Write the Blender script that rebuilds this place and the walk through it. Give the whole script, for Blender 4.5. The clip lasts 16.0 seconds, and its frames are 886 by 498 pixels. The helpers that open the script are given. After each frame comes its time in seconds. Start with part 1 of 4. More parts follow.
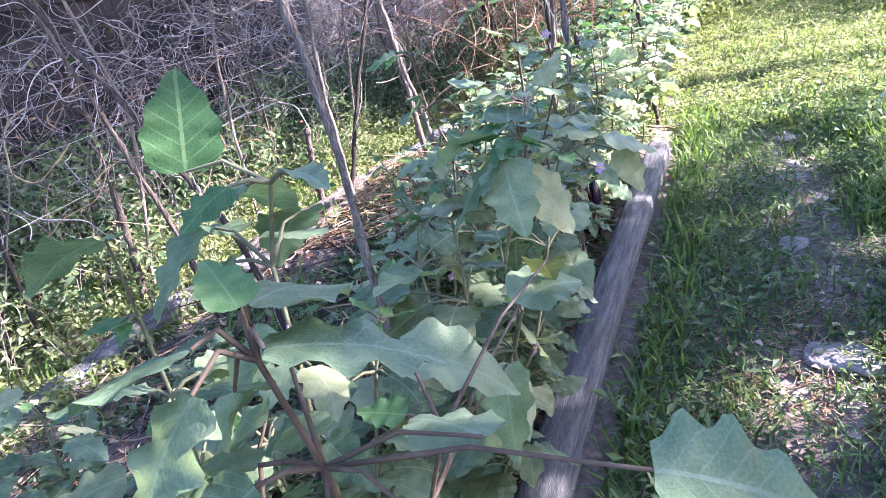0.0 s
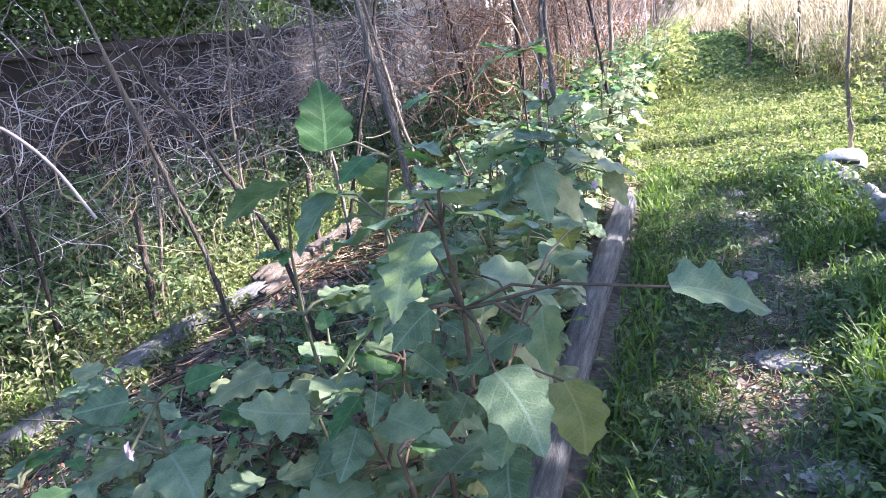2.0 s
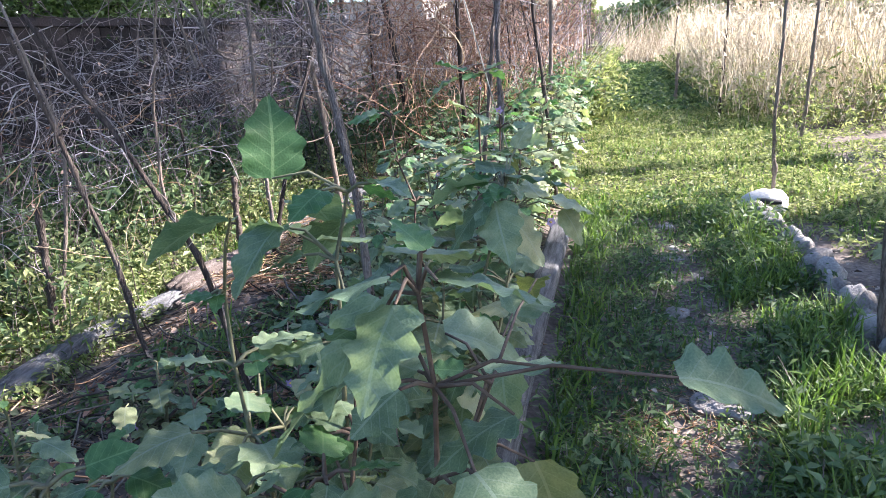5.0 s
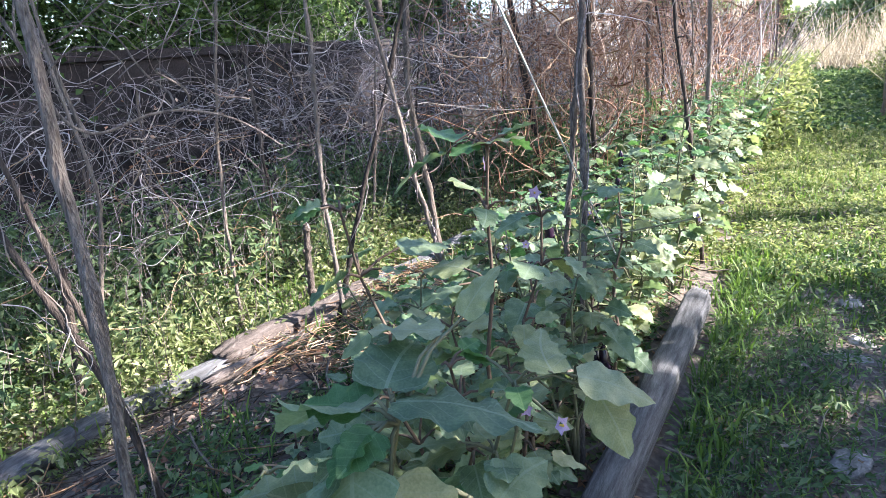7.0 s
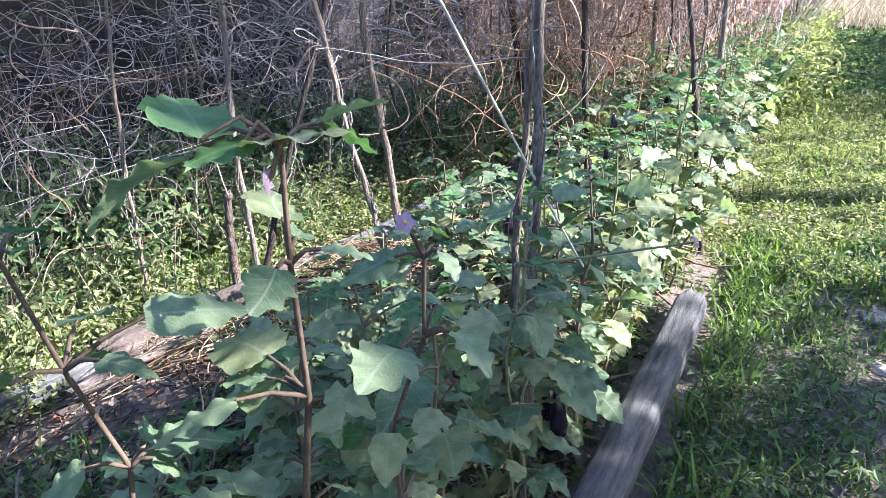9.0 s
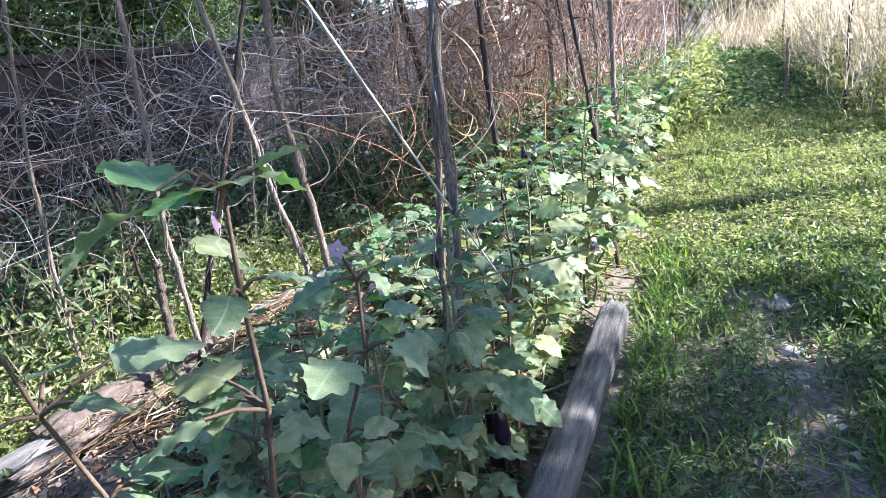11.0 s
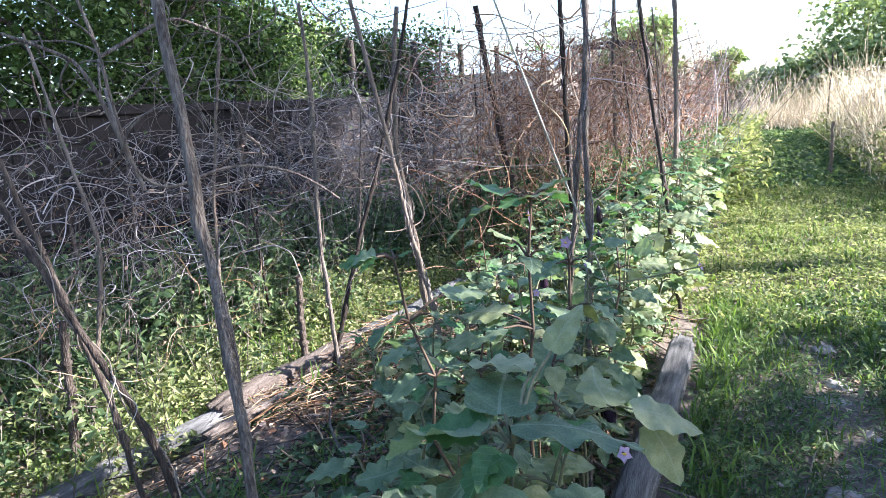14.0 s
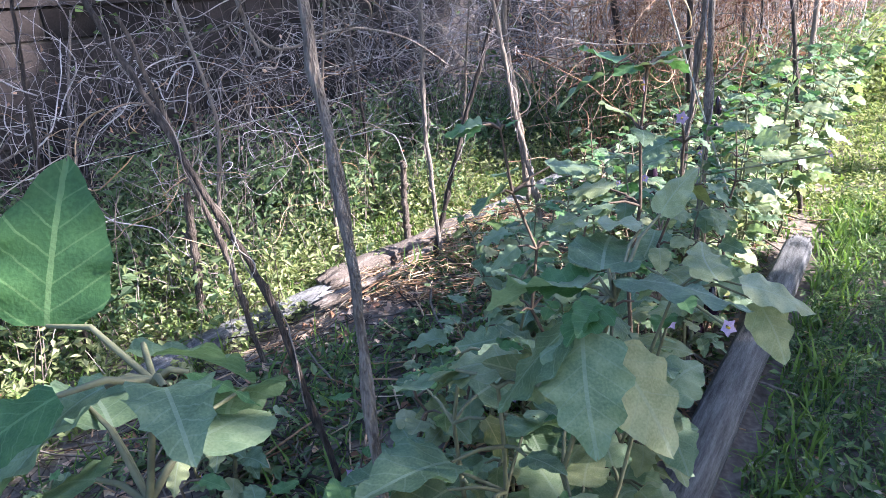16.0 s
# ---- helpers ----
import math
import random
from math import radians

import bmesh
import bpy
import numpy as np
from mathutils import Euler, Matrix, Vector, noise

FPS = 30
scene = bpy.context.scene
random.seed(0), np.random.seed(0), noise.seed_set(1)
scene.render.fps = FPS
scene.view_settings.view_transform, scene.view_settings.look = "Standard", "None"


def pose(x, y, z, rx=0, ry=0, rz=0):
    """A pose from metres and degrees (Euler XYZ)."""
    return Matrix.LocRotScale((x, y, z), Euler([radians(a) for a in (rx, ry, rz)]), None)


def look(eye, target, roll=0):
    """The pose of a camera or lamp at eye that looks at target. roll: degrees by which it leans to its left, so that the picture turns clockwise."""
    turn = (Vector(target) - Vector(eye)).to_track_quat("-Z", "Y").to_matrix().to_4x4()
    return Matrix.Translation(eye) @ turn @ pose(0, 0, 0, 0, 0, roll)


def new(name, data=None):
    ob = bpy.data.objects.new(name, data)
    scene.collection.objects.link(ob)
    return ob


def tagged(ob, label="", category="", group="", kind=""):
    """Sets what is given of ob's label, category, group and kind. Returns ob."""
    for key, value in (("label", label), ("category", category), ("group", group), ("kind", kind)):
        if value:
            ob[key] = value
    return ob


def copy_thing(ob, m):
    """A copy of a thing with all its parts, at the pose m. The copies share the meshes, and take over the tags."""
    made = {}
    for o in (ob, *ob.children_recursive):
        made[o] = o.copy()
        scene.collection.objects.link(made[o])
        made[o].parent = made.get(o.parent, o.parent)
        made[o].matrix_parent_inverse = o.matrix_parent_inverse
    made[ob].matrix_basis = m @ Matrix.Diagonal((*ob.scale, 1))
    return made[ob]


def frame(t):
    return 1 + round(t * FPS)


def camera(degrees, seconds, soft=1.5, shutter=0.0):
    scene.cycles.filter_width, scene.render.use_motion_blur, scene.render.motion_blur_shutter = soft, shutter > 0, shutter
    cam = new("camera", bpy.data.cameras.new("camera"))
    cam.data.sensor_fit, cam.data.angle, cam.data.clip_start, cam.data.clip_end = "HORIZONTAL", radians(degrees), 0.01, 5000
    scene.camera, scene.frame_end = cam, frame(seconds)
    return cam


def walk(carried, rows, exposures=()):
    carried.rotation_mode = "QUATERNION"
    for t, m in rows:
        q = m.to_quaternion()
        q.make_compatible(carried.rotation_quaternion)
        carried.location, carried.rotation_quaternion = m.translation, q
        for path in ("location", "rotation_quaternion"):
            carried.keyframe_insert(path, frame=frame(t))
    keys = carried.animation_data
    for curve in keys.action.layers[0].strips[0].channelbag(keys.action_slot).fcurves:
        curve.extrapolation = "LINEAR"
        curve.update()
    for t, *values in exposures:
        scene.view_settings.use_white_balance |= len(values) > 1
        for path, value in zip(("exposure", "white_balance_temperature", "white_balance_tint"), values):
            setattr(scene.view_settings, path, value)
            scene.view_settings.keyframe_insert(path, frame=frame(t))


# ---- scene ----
cam = camera(66.0, 16.0, soft=0.45)
PATH = [
    (0, (-0.26, -1.915, 1.261), (-1.056, -0.256, 0.478), -10.5),
    (0.5, (-0.373, -2.005, 1.248), (-0.95, -0.228, 0.534), -9.3),
    (1, (-0.356, -2.106, 1.246), (-1.045, -0.342, 0.601), -8.1),
    (1.5, (-0.333, -2.201, 1.238), (-0.995, -0.423, 0.607), -6.9),
    (2, (-0.287, -2.324, 1.252), (-0.972, -0.55, 0.633), -7.7),
    (2.5, (-0.302, -2.36, 1.269), (-0.967, -0.566, 0.684), -6.7),
    (3, (-0.365, -2.458, 1.258), (-0.899, -0.613, 0.699), -4.7),
    (3.5, (-0.406, -2.563, 1.271), (-0.922, -0.7, 0.758), -4.8),
    (4, (-0.418, -2.549, 1.277), (-0.824, -0.657, 0.772), -3.9),
    (4.2, (-0.411, -2.511, 1.266), (-0.828, -0.627, 0.739), -3.4),
    (6.3, (-0.347, -1.615, 1.302), (-0.874, 0.196, 0.639), -1.7),
    (6.5, (-0.331, -1.547, 1.302), (-0.947, 0.255, 0.691), -2.7),
    (7, (-0.251, -1.36, 1.314), (-1.177, 0.321, 0.751), -4.3),
    (7.5, (-0.242, -1.191, 1.29), (-1.116, 0.501, 0.68), -3.9),
    (8, (-0.304, -0.951, 1.309), (-1.111, 0.765, 0.675), -2.4),
    (8.5, (-0.323, -0.842, 1.287), (-1.085, 0.868, 0.586), -3.4),
    (9, (-0.336, -0.727, 1.268), (-1.244, 0.908, 0.559), -1.9),
    (9.5, (-0.312, -0.562, 1.277), (-1.279, 1.031, 0.551), -2.6),
    (9.7, (-0.315, -0.539, 1.272), (-1.236, 1.08, 0.545), -2.1),
    (11.8, (-0.254, -1.077, 1.272), (-0.932, 0.721, 0.716), -7.8),
    (12, (-0.263, -1.119, 1.29), (-0.955, 0.657, 0.685), -5.6),
    (12.5, (-0.322, -1.277, 1.291), (-0.975, 0.542, 0.776), -4.6),
    (13, (-0.367, -1.46, 1.322), (-0.991, 0.373, 0.823), -2.8),
    (13.5, (-0.372, -1.486, 1.32), (-1.1, 0.324, 0.88), -2.2),
    (14, (-0.357, -1.511, 1.334), (-1.185, 0.261, 0.917), -3.6),
    (14.5, (-0.353, -1.512, 1.322), (-1.235, 0.217, 0.837), -4.1),
    (15, (-0.355, -1.525, 1.305), (-1.246, 0.177, 0.747), -3.5),
    (15.5, (-0.356, -1.52, 1.291), (-1.306, 0.118, 0.648), -3.0),
    (16, (-0.358, -1.528, 1.285), (-1.419, 0.022, 0.599), -4.0),
]
walk(cam, [(t, look(eye, target, roll)) for t, eye, target, roll in PATH], exposures=[(0, 3.27, 5500, 28), (0.6, 2.92, 5550, 23), (2, 2.88, 5550, 20), (3, 2.84, 5600, 19), (4, 2.54, 5700, 18), (6.5, 2.67, 5600, 16), (7, 2.62, 5600, 14), (7.5, 2.8, 5550, 15), (8.5, 2.72, 5500, 15), (9.5, 2.54, 5400, 16), (12, 2.54, 5550, 13), (13, 2.62, 5600, 14), (14, 2.55, 5550, 13), (15, 2.72, 5500, 14), (16, 2.8, 5500, 17)])

# == light ==
world = bpy.data.worlds.new("sky")
scene.world = world
world.use_nodes = True
SUN_AZ, SUN_EL = 66.0, 30.0
sky = world.node_tree.nodes.new("ShaderNodeTexSky")
sky.sky_type, sky.sun_disc = "NISHITA", False
sky.sun_elevation, sky.sun_rotation = radians(SUN_EL), radians(SUN_AZ)
sky.air_density, sky.dust_density, sky.ozone_density = 1.0, 1.6, 1.0
back = world.node_tree.nodes["Background"]
back.inputs["Strength"].default_value = 0.09
world.node_tree.links.new(sky.outputs["Color"], back.inputs["Color"])
sun = new("sun", bpy.data.lights.new("sun", "SUN"))
sun.data.energy, sun.data.angle, sun.data.color = 5.0, radians(0.6), (1.0, 0.88, 0.72)
SUN_WAY = Vector((math.sin(radians(SUN_AZ)) * math.cos(radians(SUN_EL)), math.cos(radians(SUN_AZ)) * math.cos(radians(SUN_EL)), math.sin(radians(SUN_EL))))
sun.matrix_world = look(SUN_WAY * 40, (0, 0, 0))


# == materials ==
def material(name, colors, scale=8.0, fine=60.0, rough=0.8, bump=0.3, coord="Object", stretch=(1, 1, 1), rand=0.15, through_light=0.0, spec=0.3, island=0.0, detail_mix=0.5, metal=0.0, tint=(1.3, 1.38, 0.88)):
    """Two scales of noise over a ramp of colours, with bump, and light shining through where asked."""
    m = bpy.data.materials.new(name)
    m.use_nodes = True
    nt = m.node_tree
    bs = nt.nodes["Principled BSDF"]
    bs.inputs["Roughness"].default_value = rough
    bs.inputs["Specular IOR Level"].default_value = spec
    bs.inputs["Metallic"].default_value = metal
    tc = nt.nodes.new("ShaderNodeTexCoord")
    mp = nt.nodes.new("ShaderNodeMapping")
    mp.inputs["Scale"].default_value = stretch
    nt.links.new(tc.outputs[coord], mp.inputs["Vector"])
    n1 = nt.nodes.new("ShaderNodeTexNoise")
    n1.inputs["Scale"].default_value, n1.inputs["Detail"].default_value = scale, 6
    n2 = nt.nodes.new("ShaderNodeTexNoise")
    n2.inputs["Scale"].default_value, n2.inputs["Detail"].default_value = fine, 4
    for n in (n1, n2):
        nt.links.new(mp.outputs["Vector"], n.inputs["Vector"])
    mix = nt.nodes.new("ShaderNodeMix")
    mix.inputs["Factor"].default_value = detail_mix
    nt.links.new(n1.outputs["Fac"], mix.inputs["A"])
    nt.links.new(n2.outputs["Fac"], mix.inputs["B"])
    value = mix.outputs["Result"]
    if rand or island:
        add = nt.nodes.new("ShaderNodeMath")
        add.operation = "MULTIPLY_ADD"
        src = nt.nodes.new("ShaderNodeNewGeometry").outputs["Random Per Island"] if island else nt.nodes.new("ShaderNodeObjectInfo").outputs["Random"]
        nt.links.new(src, add.inputs[0])
        add.inputs[1].default_value = island or rand
        nt.links.new(value, add.inputs[2])
        sub = nt.nodes.new("ShaderNodeMath")
        sub.operation = "SUBTRACT"
        sub.inputs[1].default_value = (island or rand) / 2
        nt.links.new(add.outputs[0], sub.inputs[0])
        value = sub.outputs[0]
    ramp = nt.nodes.new("ShaderNodeValToRGB")
    els = ramp.color_ramp.elements
    lo, hi = (0.3, 0.7)
    for k, c in enumerate(colors):
        pos = lo + (hi - lo) * k / max(1, len(colors) - 1)
        e = els[k] if k < 2 else els.new(pos)
        e.position, e.color = pos, (*c, 1)
    nt.links.new(value, ramp.inputs["Fac"])
    nt.links.new(ramp.outputs["Color"], bs.inputs["Base Color"])
    if bump:
        bp = nt.nodes.new("ShaderNodeBump")
        bp.inputs["Strength"].default_value, bp.inputs["Distance"].default_value = bump, 0.01
        nt.links.new(n2.outputs["Fac"], bp.inputs["Height"])
        nt.links.new(bp.outputs["Normal"], bs.inputs["Normal"])
    if through_light:
        tr = nt.nodes.new("ShaderNodeBsdfTranslucent")
        bright = nt.nodes.new("ShaderNodeMix")
        bright.data_type, bright.blend_type = "RGBA", "MULTIPLY"
        bright.inputs["Factor"].default_value = 1
        nt.links.new(ramp.outputs["Color"], bright.inputs["A"])
        bright.inputs["B"].default_value = (*tint, 1)
        nt.links.new(bright.outputs["Result"], tr.inputs["Color"])
        ms = nt.nodes.new("ShaderNodeMixShader")
        ms.inputs["Fac"].default_value = through_light
        out = nt.nodes["Material Output"]
        nt.links.new(bs.outputs["BSDF"], ms.inputs[1])
        nt.links.new(tr.outputs["BSDF"], ms.inputs[2])
        nt.links.new(ms.outputs["Shader"], out.inputs["Surface"])
    return m


def veined(name, colors, vein, rough=0.5, through_light=0.35):
    """A leaf blade: blotched colour with a pale midrib and side veins laid out along the blade."""
    m = material(name, colors, scale=3, fine=40, rough=rough, bump=0.15, coord="UV", rand=0.3, through_light=through_light, spec=0.35, detail_mix=0.35)
    nt = m.node_tree
    bs, ramp = nt.nodes["Principled BSDF"], nt.nodes["Color Ramp"]
    uv = nt.nodes["Texture Coordinate"]
    sep = nt.nodes.new("ShaderNodeSeparateXYZ")
    nt.links.new(uv.outputs["UV"], sep.inputs[0])

    def op(kind, a, b=None, c=None):
        n = nt.nodes.new("ShaderNodeMath")
        n.operation = kind
        for k, v in enumerate((a, b, c)):
            if v is None:
                continue
            if isinstance(v, (int, float)):
                n.inputs[k].default_value = v
            else:
                nt.links.new(v, n.inputs[k])
        return n.outputs[0]

    side = op("ABSOLUTE", op("SUBTRACT", sep.outputs["X"], 0.5))
    mid = op("LESS_THAN", side, 0.018)
    run = op("FRACT", op("MULTIPLY_ADD", side, -4.5, op("MULTIPLY", sep.outputs["Y"], 6.0)))
    lateral = op("LESS_THAN", op("ABSOLUTE", op("SUBTRACT", run, 0.5)), 0.045)
    both = op("MAXIMUM", mid, op("MULTIPLY", lateral, 0.6))
    mx = nt.nodes.new("ShaderNodeMix")
    mx.data_type = "RGBA"
    nt.links.new(op("MULTIPLY", both, 0.55), mx.inputs["Factor"])
    nt.links.new(ramp.outputs["Color"], mx.inputs["A"])
    mx.inputs["B"].default_value = (*vein, 1)
    nt.links.new(mx.outputs["Result"], bs.inputs["Base Color"])
    return m


EARTH = material("earth", [(0.055, 0.043, 0.036), (0.125, 0.1, 0.085), (0.26, 0.22, 0.19)], 3, 45, 0.95, 0.8, rand=0)
STRAW = material("straw", [(0.22, 0.12, 0.065), (0.4, 0.26, 0.15), (0.58, 0.44, 0.3)], 10, 60, 0.8, 0.2, island=0.5, through_light=0.15, tint=(1.1, 1.05, 0.95))
TWIG = material("dead_stems", [(0.08, 0.06, 0.05), (0.18, 0.145, 0.125), (0.36, 0.31, 0.27)], 6, 60, 0.85, 0.3, island=0.5)
VINE = material("dry_vine", [(0.07, 0.057, 0.058), (0.2, 0.166, 0.166), (0.52, 0.465, 0.46)], 5, 60, 0.85, 0.3, island=0.5)
DRYGRASS = material("dry_grass", [(0.32, 0.28, 0.2), (0.52, 0.46, 0.35), (0.7, 0.64, 0.52)], 5, 40, 0.8, 0.1, island=0.5, through_light=0.4, tint=(1.1, 1.05, 0.95))
REDVINE = material("rusty_vine", [(0.2, 0.1, 0.06), (0.36, 0.21, 0.14), (0.5, 0.36, 0.27)], 5, 50, 0.85, 0.2, island=0.5, through_light=0.15, tint=(1.1, 1.05, 0.95))
BARK = material("pole_bark", [(0.035, 0.028, 0.024), (0.1, 0.082, 0.072), (0.24, 0.205, 0.18)], 34, 170, 0.95, 1.0, stretch=(2, 2, 0.35), rand=0.25)
TREE_BARK = material("tree_bark", [(0.02, 0.017, 0.016), (0.05, 0.042, 0.038), (0.12, 0.105, 0.095)], 9, 60, 0.95, 1.0, stretch=(2, 2, 0.5), rand=0.2)
WEATHERED = material("weathered_timber", [(0.033, 0.032, 0.032), (0.118, 0.116, 0.12), (0.222, 0.22, 0.23)], 16, 120, 0.85, 0.9, stretch=(4, 0.35, 4), rand=0.1, detail_mix=0.35)
PEEL = material("peeling_bark", [(0.05, 0.038, 0.032), (0.125, 0.1, 0.088), (0.25, 0.215, 0.195)], 12, 90, 0.9, 1.0, stretch=(3, 0.6, 3), rand=0.2)
STONE = material("pale_stone", [(0.13, 0.115, 0.105), (0.24, 0.22, 0.205), (0.38, 0.355, 0.335)], 9, 80, 0.9, 0.7, rand=0.3)
# block and mortar colours deepened: shade under the overhanging trees put into them
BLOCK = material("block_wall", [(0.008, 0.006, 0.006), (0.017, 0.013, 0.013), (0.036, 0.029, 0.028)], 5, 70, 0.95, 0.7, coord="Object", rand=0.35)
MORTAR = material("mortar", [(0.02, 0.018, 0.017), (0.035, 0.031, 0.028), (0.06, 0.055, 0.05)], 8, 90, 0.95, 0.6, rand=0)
LEAF = veined("eggplant_leaf", [(0.07, 0.115, 0.062), (0.138, 0.198, 0.11), (0.235, 0.292, 0.172)], (0.29, 0.36, 0.26))
LEAF_PALE = veined("pale_eggplant_leaf", [(0.14, 0.175, 0.09), (0.24, 0.27, 0.14), (0.38, 0.39, 0.23)], (0.34, 0.38, 0.28))
LEAF_YOUNG = veined("young_leaf", [(0.043, 0.104, 0.034), (0.076, 0.16, 0.057), (0.128, 0.224, 0.092)], (0.22, 0.34, 0.14), through_light=0.4)
LEAF_OLD = veined("yellowing_leaf", [(0.085, 0.105, 0.035), (0.14, 0.16, 0.06), (0.22, 0.225, 0.09)], (0.35, 0.32, 0.15))
STEM = material("eggplant_stem", [(0.075, 0.075, 0.045), (0.135, 0.135, 0.075), (0.195, 0.188, 0.12)], 8, 60, 0.7, 0.3)
DARKSTEM = material("dark_stem", [(0.05, 0.035, 0.025), (0.1, 0.07, 0.05), (0.17, 0.13, 0.1)], 8, 60, 0.8, 0.4)
PETAL = material("petal", [(0.3, 0.2, 0.36), (0.42, 0.31, 0.48), (0.55, 0.44, 0.6)], 6, 50, 0.6, 0.05, through_light=0.3, tint=(1.1, 1.05, 0.95))
STAMEN = material("stamen", [(0.7, 0.45, 0.05), (0.8, 0.55, 0.08), (0.85, 0.62, 0.12)], 6, 50, 0.6, 0.05)
FRUIT = material("eggplant_skin", [(0.012, 0.006, 0.015), (0.02, 0.01, 0.025), (0.04, 0.02, 0.045)], 5, 40, 0.2, 0.02, spec=0.5)
GRASS = material("grass_blades", [(0.05, 0.09, 0.02), (0.1, 0.17, 0.035), (0.18, 0.26, 0.06)], 1.5, 20, 0.6, 0.05, island=0.45, through_light=0.35)
# sunlight and shade put into the weed green: darker copy, then sunlit copy
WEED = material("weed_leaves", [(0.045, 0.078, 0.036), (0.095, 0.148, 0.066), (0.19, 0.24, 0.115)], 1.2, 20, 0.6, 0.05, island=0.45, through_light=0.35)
WEED_SUNLIT = material("sunlit_weed_leaves", [(0.12, 0.15, 0.06), (0.22, 0.255, 0.105), (0.37, 0.37, 0.2)], 1.2, 20, 0.6, 0.05, island=0.45, through_light=0.4)
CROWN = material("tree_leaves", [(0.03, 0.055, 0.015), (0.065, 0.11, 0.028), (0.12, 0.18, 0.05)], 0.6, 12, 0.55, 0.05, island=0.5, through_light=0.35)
# far crowns paler than the near ones, distance haze put into the green
CROWN_HAZY = material("hazy_tree_leaves", [(0.16, 0.2, 0.08), (0.25, 0.31, 0.13), (0.36, 0.41, 0.2)], 0.4, 8, 0.6, 0.05, island=0.5, through_light=0.3)
STICK = material("stick_bark", [(0.03, 0.023, 0.02), (0.085, 0.066, 0.056), (0.22, 0.18, 0.15)], 30, 150, 0.95, 1.0, stretch=(1.5, 1.5, 0.25), rand=0.4)
DARKTWIG = material("dark_twigs", [(0.028, 0.022, 0.018), (0.075, 0.06, 0.05), (0.19, 0.16, 0.135)], 8, 70, 0.9, 0.3, island=0.5)
STRING = material("string", [(0.35, 0.34, 0.31), (0.5, 0.49, 0.45), (0.64, 0.63, 0.59)], 20, 200, 0.8, 0.2)
SACK = material("white_sack", [(0.32, 0.31, 0.29), (0.48, 0.465, 0.44), (0.62, 0.6, 0.575)], 6, 60, 0.8, 0.4)
DARK_OPENING = material("dark_opening", [(0.012, 0.012, 0.013), (0.02, 0.02, 0.022), (0.04, 0.04, 0.042)], 6, 60, 0.45, 0.1)
ROOF = material("metal_roof", [(0.3, 0.4, 0.42), (0.42, 0.52, 0.53), (0.52, 0.6, 0.6)], 2, 20, 0.45, 0.1, metal=0.2)
PLASTER = material("plaster", [(0.4, 0.38, 0.35), (0.52, 0.5, 0.46), (0.6, 0.58, 0.54)], 2, 30, 0.9, 0.3)


# == makers ==
R = np.random.default_rng(7)


def link_mesh(name, verts, faces, mat, parent=None, label="", smooth=True, uvs=None):
    me = bpy.data.meshes.new(name)
    verts = np.asarray(verts, float)
    me.from_pydata(verts.tolist(), [], faces if isinstance(faces, list) else faces.tolist())
    me.materials.append(mat)
    if smooth:
        me.polygons.foreach_set("use_smooth", np.ones(len(me.polygons), bool))
    if uvs is not None:
        layer = me.uv_layers.new(name="UVMap")
        idx = np.zeros(len(me.loops), int)
        me.loops.foreach_get("vertex_index", idx)
        layer.data.foreach_set("uv", np.asarray(uvs, float)[idx].ravel())
    me.update()
    ob = new(name, me)
    if parent:
        ob.parent = parent
    if label:
        ob["label"] = label
    return ob


def thing(name, label, category, place=(0, 0, 0), group="", kind=""):
    ob = new(name)
    ob.location = place
    ob.empty_display_size = 0.1
    return tagged(ob, label, category, group, kind)


def tube_data(lines, sides=5):
    """Tapered tubes along lines of points; each line is (points, first radius, last radius)."""
    vs, fs, base = [], [], 0
    ang = np.arange(sides) * 2 * math.pi / sides
    ca, sa = np.cos(ang), np.sin(ang)
    for pts, r0, r1 in lines:
        p = np.asarray(pts, float)
        n = len(p)
        d = np.gradient(p, axis=0)
        d /= np.linalg.norm(d, axis=1)[:, None] + 1e-9
        ref = np.array([0.0, 0.0, 1.0]) if abs(d[:, 2]).mean() < 0.7 else np.array([1.0, 0.0, 0.0])
        u = np.cross(d, ref)
        u /= np.linalg.norm(u, axis=1)[:, None] + 1e-9
        w = np.cross(d, u)
        r = (np.linspace(r0, r1, n) if np.ndim(r0) == 0 else np.asarray(r0))[:, None, None]
        ring = p[:, None] + r * (u[:, None] * ca[None, :, None] + w[:, None] * sa[None, :, None])
        vs.append(ring.reshape(-1, 3))
        k = np.arange(n - 1)[:, None] * sides
        j = np.arange(sides)[None]
        a = base + k + j
        b = base + k + (j + 1) % sides
        fs.append(np.stack([a, b, b + sides, a + sides], -1).reshape(-1, 4))
        base += n * sides
    return np.concatenate(vs), np.concatenate(fs)


def tubes(name, lines, mat, parent=None, label="", sides=5):
    v, f = tube_data(lines, sides)
    return link_mesh(name, v, f, mat, parent, label)


def wander(start, way, length, steps, wobble, rng, droop=0.0, keep=0.6):
    """A crooked line that starts along way and drifts."""
    p, d = np.array(start, float), np.array(way, float)
    d /= np.linalg.norm(d)
    out, step = [p.copy()], length / steps
    turn = np.zeros(3)
    for _ in range(steps):
        turn = keep * turn + rng.normal(0, wobble, 3)
        d = d + turn + (0, 0, -droop)
        d /= np.linalg.norm(d)
        p = p + d * step
        out.append(p.copy())
    return np.array(out)


